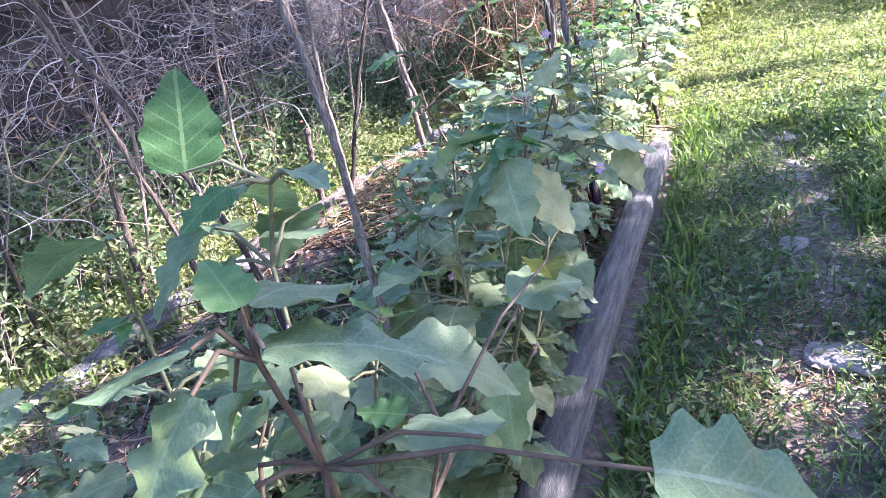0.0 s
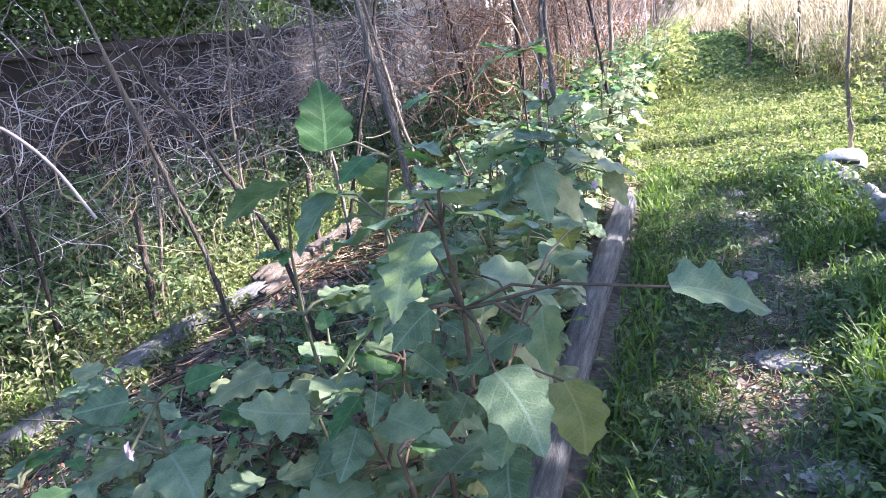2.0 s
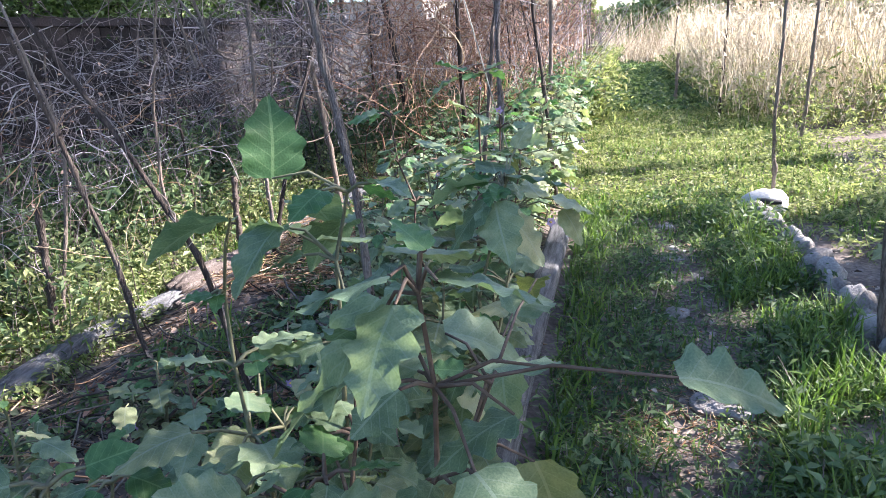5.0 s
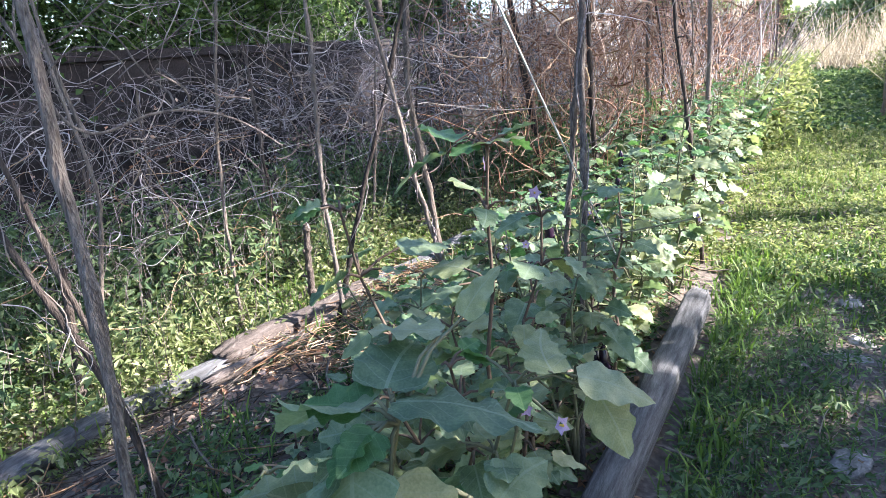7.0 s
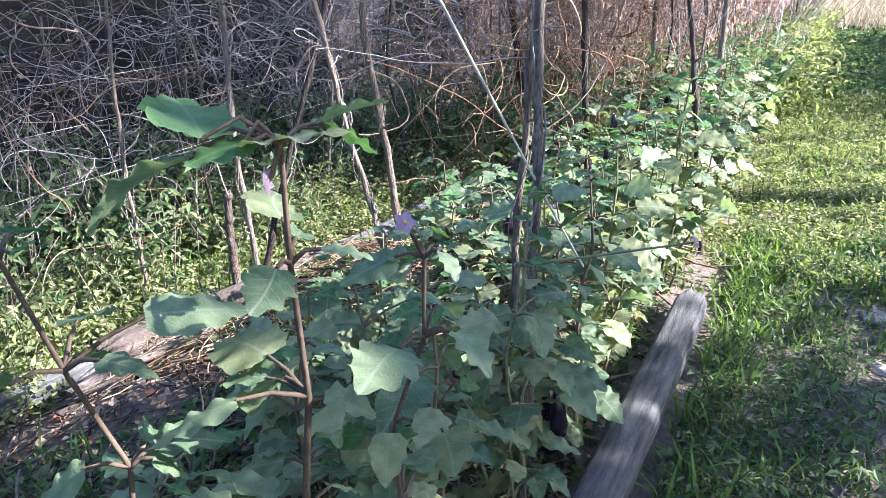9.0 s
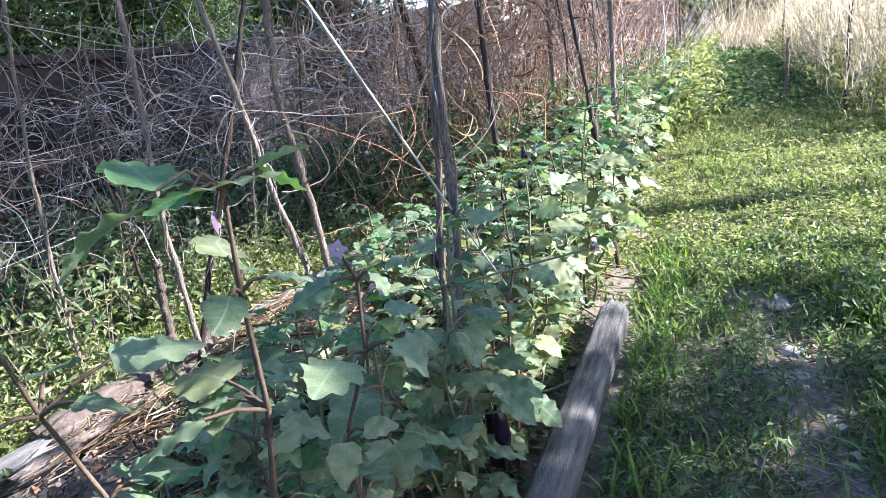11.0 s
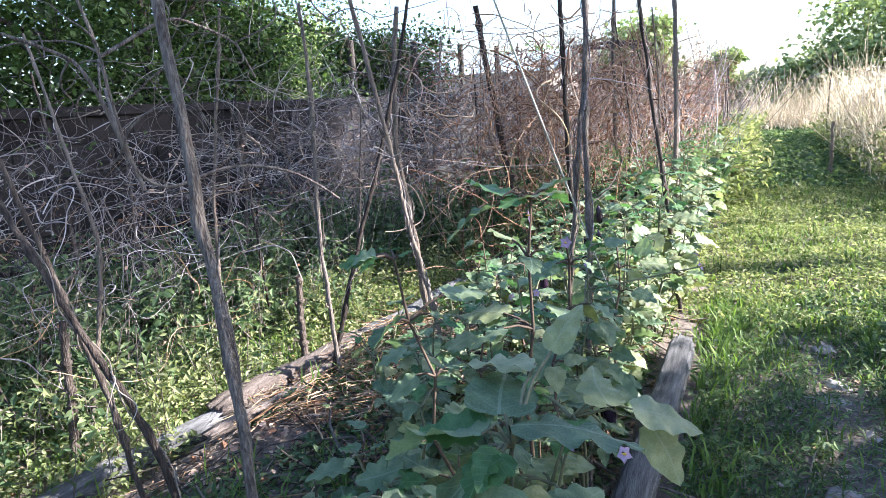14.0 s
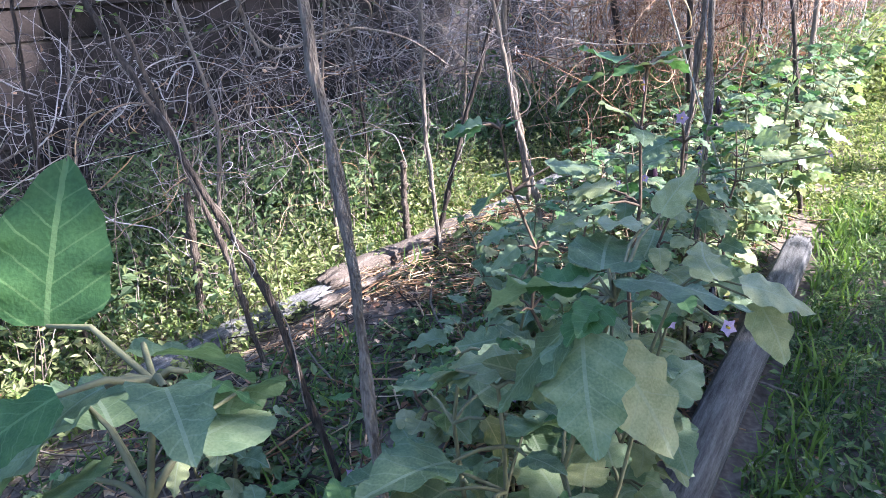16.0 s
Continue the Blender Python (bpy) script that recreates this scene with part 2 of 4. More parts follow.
def blades(name, places, lengths, widths, mat, rng, lean=0.6, parent=None, label="", kind="stuff", category=""):
    """Many narrow bent leaves that stand on given places, each of two quads."""
    n = len(places)
    az = rng.uniform(0, 2 * math.pi, n)
    tilt = np.abs(rng.normal(0, lean, n)).clip(0, 1.45)
    out = np.stack([np.cos(az), np.sin(az), np.zeros(n)], -1)
    side = np.stack([-np.sin(az), np.cos(az), np.zeros(n)], -1)
    up = np.array([0, 0, 1.0])
    L, W = lengths[:, None], widths[:, None]
    t1, t2 = tilt[:, None], (tilt + rng.uniform(0.2, 0.8, n)).clip(0, 2.0)[:, None]
    mid = places + L * 0.5 * (out * np.sin(t1) + up * np.cos(t1))
    tip = mid + L * 0.5 * (out * np.sin(t2) + up * np.cos(t2))
    v = np.stack([places - side * W * 0.2, places + side * W * 0.2, mid + side * W * 0.5, mid - side * W * 0.5, tip + side * W * 0.04, tip - side * W * 0.04], 1).reshape(-1, 3)
    k = np.arange(n)[:, None] * 6
    f = np.concatenate([k + [0, 1, 2, 3], k + [3, 2, 4, 5]])
    ob = link_mesh(name, v, f, mat, parent, label)
    if not parent:
        tagged(ob, label, category, kind=kind)
    return ob


def flakes(places, normals, sizes, rng, ratio=0.45):
    """Small pointed leaves folded along the middle, facing about along normals: vertices and faces."""
    n = len(places)
    nn = normals / (np.linalg.norm(normals, axis=1)[:, None] + 1e-9)
    a = np.cross(nn, rng.normal(0, 1, (n, 3)))
    a /= np.linalg.norm(a, axis=1)[:, None] + 1e-9
    b = np.cross(nn, a)
    L, W = sizes[:, None], sizes[:, None] * ratio
    base, tip = places, places + a * L - nn * L * 0.15
    m = places + a * L * 0.45
    v = np.stack([base, m + b * W + nn * W * 0.3, tip, m - b * W + nn * W * 0.3], 1).reshape(-1, 3)
    k = np.arange(n)[:, None] * 4
    return v, np.concatenate([k + [0, 1, 2], k + [0, 2, 3]])


def ground_height(x, y):
    """The lie of the land: the bed is heaped a little, the rest is nearly level."""
    bed = np.clip((x + 2.35) / 0.25, 0, 1) * np.clip((-0.7 - x) / 0.2, 0, 1)
    return 0.07 * bed + 0.012 * np.sin(3.1 * x + 1.7 * y) + 0.01 * np.sin(5.3 * y - 2.2 * x)


# == structure ==
def build_ground():
    near = np.arange(-8, 24.01, 0.2)
    ys = np.concatenate([[-400, -100, -40, -16], near, [32, 50, 90, 180, 400]])
    xs = np.concatenate([[-400, -150, -60, -25, -14], np.arange(-9, 9.01, 0.2), [14, 25, 60, 150, 400]])
    gx, gy = np.meshgrid(xs, ys)
    close = (np.abs(gx) < 9.1) & (gy > -8.1) & (gy < 24.1)
    z = np.where(close, ground_height(gx, gy) + R.normal(0, 0.006, gx.shape), 0)
    v = np.stack([gx, gy, z], -1).reshape(-1, 3)
    w = len(xs)
    k = (np.arange(len(ys) - 1)[:, None] * w + np.arange(w - 1)[None]).reshape(-1, 1)
    ob = link_mesh("ground", v, k + [0, 1, w + 1, w], EARTH)
    return tagged(ob, "brown garden soil with a trodden grassy path", "ground", kind="structure")


build_ground()

# == border logs, stones, wall ==
def log_piece(name, a, b, radius, mat, label, group, seed, sides=12, flat=0.75, chew=0.03, square=0.0):
    """A weathered border log from a to b with grooves along it, ragged ends and a split top."""
    rng = np.random.default_rng(seed)
    a, b = np.array(a, float), np.array(b, float)
    n = max(8, int(np.linalg.norm(b - a) / 0.07))
    t = np.linspace(0, 1, n)
    ax = (b - a) / np.linalg.norm(b - a)
    u = np.cross((0, 0, 1), ax)
    u /= np.linalg.norm(u)
    groove = np.where(rng.random(sides) < 0.22, -rng.uniform(0.08, 0.2, sides), -np.abs(rng.normal(0, 0.02, sides)))
    fade = rng.uniform(0, 6.3, (sides, 2))
    v = []
    for i, s in enumerate(t):
        c = a + (b - a) * s + u * 0.012 * math.sin(7 * s + seed) + np.array([0, 0, 0.008 * math.sin(5 * s + seed)])
        end = 0.82 if i in (0, n - 1) else 1.0
        for k in range(sides):
            th = 2 * math.pi * k / sides
            box = 1 / max(abs(math.cos(th)), abs(math.sin(th)))
            r = radius * end * (1 + groove[k] * (0.55 + 0.45 * math.sin(fade[k, 0] + s * 9 * (1 + 0.3 * fade[k, 1]))) + rng.normal(0, chew)) * ((1 - square) + square * min(box, 1.3))
            v.append(c + u * r * math.cos(th) + np.array([0, 0, 1]) * r * flat * math.sin(th) + (ax * rng.normal(0, 0.02) if i in (0, n - 1) else 0))
    v.append(a)
    v.append(b)
    f = []
    for i in range(n - 1):
        for k in range(sides):
            k2 = (k + 1) % sides
            f.append((i * sides + k, i * sides + k2, (i + 1) * sides + k2, (i + 1) * sides + k))
    for k in range(sides):
        k2 = (k + 1) % sides
        f.append((len(v) - 2, k2, k))
        f.append((len(v) - 1, (n - 1) * sides + k, (n - 1) * sides + k2))
    ob = link_mesh(name, v, f, mat)
    return tagged(ob, label, "log", group)


LOGS_R = [((-0.66, -3.4, 0.06), (-0.67, 1.86, 0.09))]
for k, (a, b) in enumerate(LOGS_R):
    log_piece("border_log", a, b, 0.06, WEATHERED, "grey weathered log with deep cracks edging the bed", "border logs", 10 + k, sides=46, flat=0.95, chew=0.012, square=0.55)
LOGS_L = [((-2.8, -2.6, 0.0), (-2.6, -0.35, 0.01)), ((-2.6, -0.38, 0.02), (-2.5, 0.8, 0.025)), ((-2.5, 0.6, 0.045), (-2.4, 1.65, 0.05)), ((-2.3, 0.35, 0.09), (-2.22, 1.2, 0.1)), ((-2.4, 1.7, 0.04), (-2.26, 2.9, 0.04)), ((-2.24, 3.1, 0.03), (-2.1, 5.2, 0.03))]
for k, (a, b) in enumerate(LOGS_L):
    log_piece("border_log", a, b, (0.06, 0.06, 0.07, 0.03, 0.06, 0.055)[k], PEEL if k in (2, 3) else WEATHERED, "pale border log with peeling bark beside straw mulch" if k in (2, 3) else "grey weathered log lying along the bed", "border logs", 30 + k, sides=34, flat=0.8, chew=0.05 if k == 2 else 0.02, square=0.3)


def rock(name, place, size, mat, label, group, seed):
    rng = np.random.default_rng(seed)
    bm = bmesh.new()
    bmesh.ops.create_icosphere(bm, subdivisions=3, radius=1)
    off = Vector(rng.uniform(-9, 9, 3))
    for v in bm.verts:
        k = 1 + 0.35 * noise.noise(v.co * 1.3 + off) + 0.12 * noise.noise(v.co * 4 + off)
        v.co = Vector((v.co.x * size[0] * k, v.co.y * size[1] * k, max(-0.4, v.co.z) * size[2] * k))
    me = bpy.data.meshes.new(name)
    bm.to_mesh(me)
    bm.free()
    me.polygons.foreach_set("use_smooth", np.ones(len(me.polygons), bool))
    me.materials.append(mat)
    ob = new(name, me)
    ob.location = place
    ob.rotation_euler = (0, 0, rng.uniform(0, 6))
    return tagged(ob, label, "stone", group)


for k, (x, y, sx, sy, sz) in enumerate([(0.02, 0.0, 0.11, 0.075, 0.018), (-0.07, 0.78, 0.09, 0.06, 0.02), (-0.05, 1.55, 0.09, 0.06, 0.015), (0.0, 1.75, 0.06, 0.04, 0.012), (0.06, -0.62, 0.1, 0.07, 0.015), (-0.02, 2.2, 0.07, 0.05, 0.012)]):
    rock("path_stone", (x, y, 0.008), (sx, sy, sz), STONE, "flat pale stone sunk into the trodden path", "path stones", 50 + k)
rng = np.random.default_rng(5)
for k in range(30):
    s = k / 29
    y = -0.5 + 3.05 * s + rng.normal(0, 0.02)
    x = 0.75 - 0.07 * y + rng.normal(0, 0.018)
    q = rng.uniform(0.8, 1.25)
    rock("edge_stone", (x, y, 0.03), (0.06 * q, 0.075 * q, 0.085 * q), STONE, "pale stone edging the bed across the path", "edge stones", 80 + k)


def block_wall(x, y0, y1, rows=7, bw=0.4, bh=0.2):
    wall = thing("wall_west", "dark stained concrete block wall behind the vines, tree shade put into its colour", "wall", (x, 0, 0), kind="structure")
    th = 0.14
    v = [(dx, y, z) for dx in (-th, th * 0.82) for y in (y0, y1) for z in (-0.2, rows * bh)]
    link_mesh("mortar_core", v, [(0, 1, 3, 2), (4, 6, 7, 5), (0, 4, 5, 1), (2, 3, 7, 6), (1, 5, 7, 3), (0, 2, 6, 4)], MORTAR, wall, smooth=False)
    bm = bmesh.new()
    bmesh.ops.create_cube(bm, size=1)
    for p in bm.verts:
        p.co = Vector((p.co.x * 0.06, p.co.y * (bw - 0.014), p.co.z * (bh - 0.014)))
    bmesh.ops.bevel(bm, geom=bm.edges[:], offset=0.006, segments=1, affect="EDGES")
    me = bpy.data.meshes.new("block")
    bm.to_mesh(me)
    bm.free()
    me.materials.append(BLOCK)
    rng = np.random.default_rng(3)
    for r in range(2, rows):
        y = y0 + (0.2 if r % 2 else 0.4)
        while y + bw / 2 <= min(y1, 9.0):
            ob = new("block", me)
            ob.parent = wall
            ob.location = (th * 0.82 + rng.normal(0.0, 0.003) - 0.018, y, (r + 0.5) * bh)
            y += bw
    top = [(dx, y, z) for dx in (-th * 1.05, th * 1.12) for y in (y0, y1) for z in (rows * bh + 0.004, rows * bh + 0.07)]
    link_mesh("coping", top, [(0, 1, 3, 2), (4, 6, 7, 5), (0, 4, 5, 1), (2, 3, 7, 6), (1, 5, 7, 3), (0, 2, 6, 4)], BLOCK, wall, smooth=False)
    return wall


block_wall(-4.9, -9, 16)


# == trees ==
def tree(name, place, height, spread, label, seed, leaves=5000, mat=CROWN, crown_low=0.35, leaf=0.14, trunk=0.12, limbs=9, group="trees", flat=1.0, lean=0.05, first=3, gaps=()):
    rng = np.random.default_rng(seed)
    t = thing(name, label, "tree", place, group)
    stem = wander((0, 0, -0.1), (rng.normal(0, lean), rng.normal(0, lean), 1), height * 0.72, 12, 0.05, rng)
    lines = [(stem, trunk, trunk * 0.4)]
    tips = [stem[-1]]
    for k in range(limbs):
        s = stem[int(first + (len(stem) - 1 - first) * (k + rng.random()) / limbs)]
        az = k * 2.4 + rng.uniform(-0.4, 0.4)
        up = rng.uniform(0.1, 0.8)
        limb = wander(s, (math.cos(az), math.sin(az), up), spread * rng.uniform(0.55, 1.0), 8, 0.12, rng)
        lines.append((limb, trunk * 0.42, trunk * 0.1))
        tips += [limb[4], limb[6], limb[8]]
        for q in range(3):
            sub = wander(limb[3 + q], limb[4 + q] - limb[3 + q] + rng.normal(0, 0.25, 3), spread * rng.uniform(0.2, 0.45), 5, 0.15, rng)
            lines.append((sub, trunk * 0.18, trunk * 0.05))
            tips += [sub[3], sub[5]]
    tubes("trunk", lines, TREE_BARK, t, "dark grey-brown bark", 7)
    tips = np.array(tips)
    tips = tips[tips[:, 2] > height * crown_low]
    at = tips[rng.integers(0, len(tips), leaves)] + rng.normal(0, 1, (leaves, 3)) * (spread * 0.17, spread * 0.17, spread * 0.13 * flat)
    for spot, r in gaps:
        d = at + np.array(place) - np.array(spot)
        w = np.array(SUN_WAY)
        at = at[np.linalg.norm(d - (d @ w)[:, None] * w, axis=1) > r]
    leaves = len(at)
    nrm = rng.normal(0, 0.7, (leaves, 3)) + (0, 0, 0.8)
    v, f = flakes(at, nrm, rng.uniform(0.6, 1.3, leaves) * leaf, rng)
    link_mesh("crown", v, f, mat, t, "dense green leaves")
    return t


for k, (x, y, h, s) in enumerate([(-6.3, -1.2, 6.2, 2.2), (-6.2, 1.4, 6.4, 2.2), (-6.3, 3.8, 6.4, 2.2), (-6.2, 5.9, 5.2, 1.9), (-6.2, 8.1, 3.6, 1.3), (-8.2, 1.0, 6.5, 2.6), (-8.8, 5.0, 6.0, 2.4), (-6.4, -4.5, 5.5, 2.3), (-9.0, -2.0, 5.5, 2.6), (-8.4, 3.0, 5.5, 2.4), (-9.0, 8.0, 5.0, 2.4)]):
    tree("tree", (x, y, 0), h, s, "leafy tree with a grey trunk behind the wall", 100 + k, leaves=24000 if k < 5 else 11000, crown_low=0.2 if k < 4 else 0.12, trunk=0.1, leaf=0.055, first=3 if k < 5 else 1)
# unseen trees added on the sunny side of the garden to cast the shade
# spots and radii where leaves are left out so that sun patches fall
SUN_GAPS = [((0.05, -0.08, 0.03), 0.26), ((-0.25, -0.1, 0.03), 0.21), ((-0.15, 1.0, 0.03), 0.1), ((-0.7, -0.3, 0.9), 0.1), ((-0.75, -1.25, 0.85), 0.08), ((-1.2, -0.2, 0.2), 0.12), ((0.35, 0.6, 0.05), 0.15), ((0.55, 1.5, 0.15), 0.2), ((0.1, 1.9, 0.05), 0.15), ((0.65, 2.2, 0.15), 0.25), ((0.6, 0.9, 0.15), 0.22), ((0.75, 1.8, 0.1), 0.28), ((0.7, 2.7, 0.1), 0.3), ((0.5, 0.2, 0.1), 0.2), ((-1.2, -0.6, 0.4), 0.11), ((-0.6, -1.1, 0.8), 0.09)]
for k, (x, y, h, s, low) in enumerate([(4.3, 2.12, 6.6, 1.7, 0.22), (4.2, -0.6, 6.4, 1.8, 0.22), (4.4, -3.2, 6.2, 1.9, 0.22), (4.6, 3.2, 4.8, 1.15, 0.3), (7.6, 3.4, 8.5, 2.0, 0.4), (6.6, -2.0, 7.5, 2.2, 0.35), (14.0, 21.0, 9.0, 3.4, 0.3), (7.2, 4.6, 14.8, 2.0, 0.46), (7.4, 6.8, 14.8, 2.0, 0.46), (8.0, 1.8, 13.0, 2.2, 0.5), (7.8, 8.9, 15.0, 2.0, 0.46), (8.2, 11.2, 15.2, 2.0, 0.5), (8.6, 13.6, 15.4, 2.0, 0.54), (9.6, 7.6, 16.0, 2.2, 0.52), (9.0, 14.6, 8.2, 2.2, 0.46)]):
    tree("shade_tree", (x, y, 0), h, s, "unseen leafy tree added at the edge of the garden to cast shade", 200 + k, leaves=(3000, 2500, 2600, 2600, 3000, 5000, 5000, 10000, 10000, 8000, 10000, 9000, 9000, 9000, 9000)[k], crown_low=low, trunk=0.12, leaf=0.16, first=9 if low > 0.45 else 3, gaps=SUN_GAPS)
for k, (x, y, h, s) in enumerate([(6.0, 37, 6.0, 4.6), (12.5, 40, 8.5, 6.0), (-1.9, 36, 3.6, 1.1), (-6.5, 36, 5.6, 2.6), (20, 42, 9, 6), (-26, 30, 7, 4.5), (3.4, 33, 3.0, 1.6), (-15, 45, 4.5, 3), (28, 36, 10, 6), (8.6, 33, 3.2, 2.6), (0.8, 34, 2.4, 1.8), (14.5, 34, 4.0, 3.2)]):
    tree("far_tree", (x, y, 0), h, s, "broad sunlit tree beyond the garden, haze put into its leaf colour", 300 + k, leaves=9000, mat=CROWN_HAZY, crown_low=0.06, trunk=0.2, leaf=0.26, group="far trees", flat=0.9, limbs=14, first=1)

# == poles, strings and dead vines ==
def pole(points, r0, r1, label, seed, wraps=2, group="bean poles", name="bean_pole", mat=BARK, loose=0.5, hang=0):
    """A crooked stick stuck in the ground, knotted and scarred, with dead vine wound round it."""
    rng = np.random.default_rng(seed)
    p = np.array(points, float)
    base = p[0].copy()
    p = p - base
    n = 40
    s = np.linspace(0, 1, n)
    seg = np.linspace(0, 1, len(p))
    line = np.stack([np.interp(s, seg, p[:, k]) for k in range(3)], -1)
    for _ in range(3):
        line[1:-1] = (line[:-2] + 2 * line[1:-1] + line[2:]) / 4
    sway = np.cumsum(rng.normal(0, 0.0022, (n, 2)), axis=0)
    line[:, :2] += sway - np.linspace(0, 1, n)[:, None] * sway[-1]
    line[0, 2] -= 0.12
    t = thing(name, label, "pole", base, group)
    rad = np.linspace(r0, r1, n) * (1 + rng.normal(0, 0.05, n))
    for k in rng.integers(3, n - 2, 5):
        rad[k] *= rng.uniform(1.25, 1.6)
    lines = [(line, rad, 0)]
    for k in rng.integers(6, n - 2, 3):
        lines.append((wander(line[k], rng.normal(0, 1, 3) * (1, 1, 0.3) + (0, 0, 0.5), rng.uniform(0.02, 0.07), 3, 0.2, rng), r1 * 0.55, r1 * 0.35))
    tubes("stick", lines, mat, t, "", 9)
    wound = []
    for w in range(wraps):
        a = np.linspace(0.1 + 0.2 * rng.random(), rng.uniform(0.7, 1.0), 60)
        turn = a * rng.uniform(18, 40) + rng.uniform(0, 6)
        off = r0 * 1.0 + 0.003 + 0.02 * loose * np.abs(np.convolve(rng.normal(0, 1, 64), np.ones(5) / 5, "valid"))
        c = np.stack([np.interp(a, s, line[:, k]) for k in range(3)], -1)
        wound.append((c + np.stack([np.cos(turn) * off, np.sin(turn) * off, 0 * a], -1), 0.0024, 0.0012))
        for q in range(3 + hang):
            j = rng.integers(12 if q < 3 else 36, 58)
            wound.append((wander(c[j], rng.normal(0, 1, 3), rng.uniform(0.1, 0.3) * (1 if q < 3 else 2.0), 14, 0.16, rng, 0.03, 0.85), 0.0018, 0.0009))
    if wound:
        tubes("vine", wound, VINE if seed % 2 else TWIG, t, "dead vine wound round the stick", 4)
    return t


POLES = [
    ([(-0.72, -1.135, 0), (-0.797, -1.04, 0.51), (-0.865, -0.961, 0.96), (-0.949, -0.911, 1.35), (-1.105, -0.832, 2.08)], 0.0064, 0.007),
    ([(-0.81, 0.46, 0), (-0.83, 0.54, 0.8), (-0.845, 0.63, 1.5), (-0.86, 0.7, 2.2)], 0.0095, 0.008),
    ([(-0.95, 0.66, 0), (-0.9, 0.66, 0.8), (-0.84, 0.66, 1.6)], 0.01, 0.007),
    ([(-0.73, 2.55, 0), (-0.86, 2.55, 1.0), (-0.99, 2.55, 2.0)], 0.013, 0.010),
    ([(-1.44, -0.47, 0), (-1.54, -0.55, 0.69), (-1.68, -0.6, 1.0), (-1.9, -0.62, 1.35)], 0.009, 0.006),
    ([(-1.708, 1.384, 0), (-1.79, 1.32, 0.5), (-1.84, 1.26, 0.95), (-1.98, 1.14, 1.9)], 0.012, 0.009),
    ([(-2.16, 1.1, 0), (-2.2, 1.07, 0.68), (-2.18, 1.09, 1.25), (-2.2, 1.1, 1.8)], 0.012, 0.008),
    ([(-2.214, 1.04, 0), (-2.13, 1.19, 0.5), (-2.01, 1.4, 1.2), (-1.9, 1.58, 1.85)], 0.012, 0.008),
    ([(-2.15, -0.07, 0), (-2.17, -0.16, 0.5), (-2.22, -0.24, 0.95), (-2.28, -0.3, 1.3)], 0.010, 0.007),
    ([(-1.05, -2.05, 0), (-1.07, -2.02, 0.87), (-1.09, -1.96, 1.00), (-1.11, -1.92, 1.20)], 0.011, 0.008),
    ([(-2.5, 1.28, 0), (-2.51, 1.3, 0.5)], 0.02, 0.016),
    ([(-2.82, 0.14, 0), (-2.79, 0.17, 0.6)], 0.02, 0.014),
    ([(-2.23, 2.23, 0), (-2.35, 2.17, 1.1), (-2.29, 2.2, 1.9)], 0.02, 0.014),
    ([(-1.5, 3.2, 0), (-1.55, 3.2, 1.0), (-1.6, 3.25, 2.0)], 0.02, 0.014),
    ([(-2.2, 4.1, 0), (-2.35, 4.05, 1.1), (-2.5, 4.0, 2.1)], 0.03, 0.022),
    ([(-0.9, 4.0, 0), (-0.92, 4.0, 1.0), (-0.95, 4.0, 2.1)], 0.02, 0.014),
    ([(-1.6, 5.2, 0), (-1.6, 5.2, 2.2)], 0.024, 0.016),
    ([(0.66, 0.52, 0), (0.63, 0.53, 0.75), (0.59, 0.54, 1.41), (0.57, 0.54, 1.9)], 0.017, 0.014),
    ([(0.75, 2.9, 0), (0.68, 2.76, 0.6), (0.66, 2.74, 1.6)], 0.013, 0.009),
    ([(0.6, 9.5, 0), (0.6, 9.5, 0.75)], 0.024, 0.02),
    ([(1.5, 5.4, 0), (1.5, 5.4, 1.6)], 0.018, 0.012),
]
for k, (pts, r0, r1) in enumerate(POLES):
    pole(pts, r0, r1, "crooked grey bean pole wound with dead vine", 400 + k, wraps=0 if k in (0, 10, 11, 19) else 2 if k in (5, 6, 12, 14) else 1, loose=0.3 if k in (0, 1, 2, 4, 8) else 0.7, mat=BARK if k in (0, 1, 6) else STICK, hang=5 if k in (1, 2, 5, 6, 7, 12, 13, 14, 15, 16) else 0)
rng = np.random.default_rng(21)
for k in range(46):
    row = k % 3
    x = (-2.9, -3.7, -1.5)[row] + rng.normal(0, 0.15)
    y = (-1.2, 0.2, 4.2)[row] + (k // 3) * (0.75, 0.7, 0.7)[row] + rng.normal(0, 0.15)
    h = rng.uniform(1.2, 2.0)
    pole([(x, y, 0), (x + rng.normal(0, 0.08), y + rng.normal(0, 0.08), h * 0.5), (x + rng.normal(0, 0.18), y + rng.normal(0, 0.15), h)], rng.uniform(0.008, 0.013), 0.006, "thin bean stick in the dead vine rows", 450 + k, wraps=1, name="bean_stick", group="bean sticks", mat=STICK)
for k in range(26):
    x, y = rng.uniform(-2.3, -0.8), rng.uniform(6.5, 16)
    if k % 2:
        x = rng.uniform(0.9, 3.5)
    h = rng.uniform(1.2, 2.0)
    pole([(x, y, 0), (x + rng.normal(0, 0.1), y, h)], 0.02, 0.012, "thin dark bean stick standing in dry growth", 520 + k, wraps=0, name="bean_stick", group="bean sticks", mat=STICK)


def string(name, a, b, sag, r, label, seed):
    a, b = np.array(a, float), np.array(b, float)
    s = np.linspace(0, 1, 20)[:, None]
    line = a + (b - a) * s
    line[:, 2:] -= sag * 4 * s * (1 - s)
    ob = tubes(name, [(line, r, r)], STRING, None, "", 5)
    return tagged(ob, label, "string", "strings")


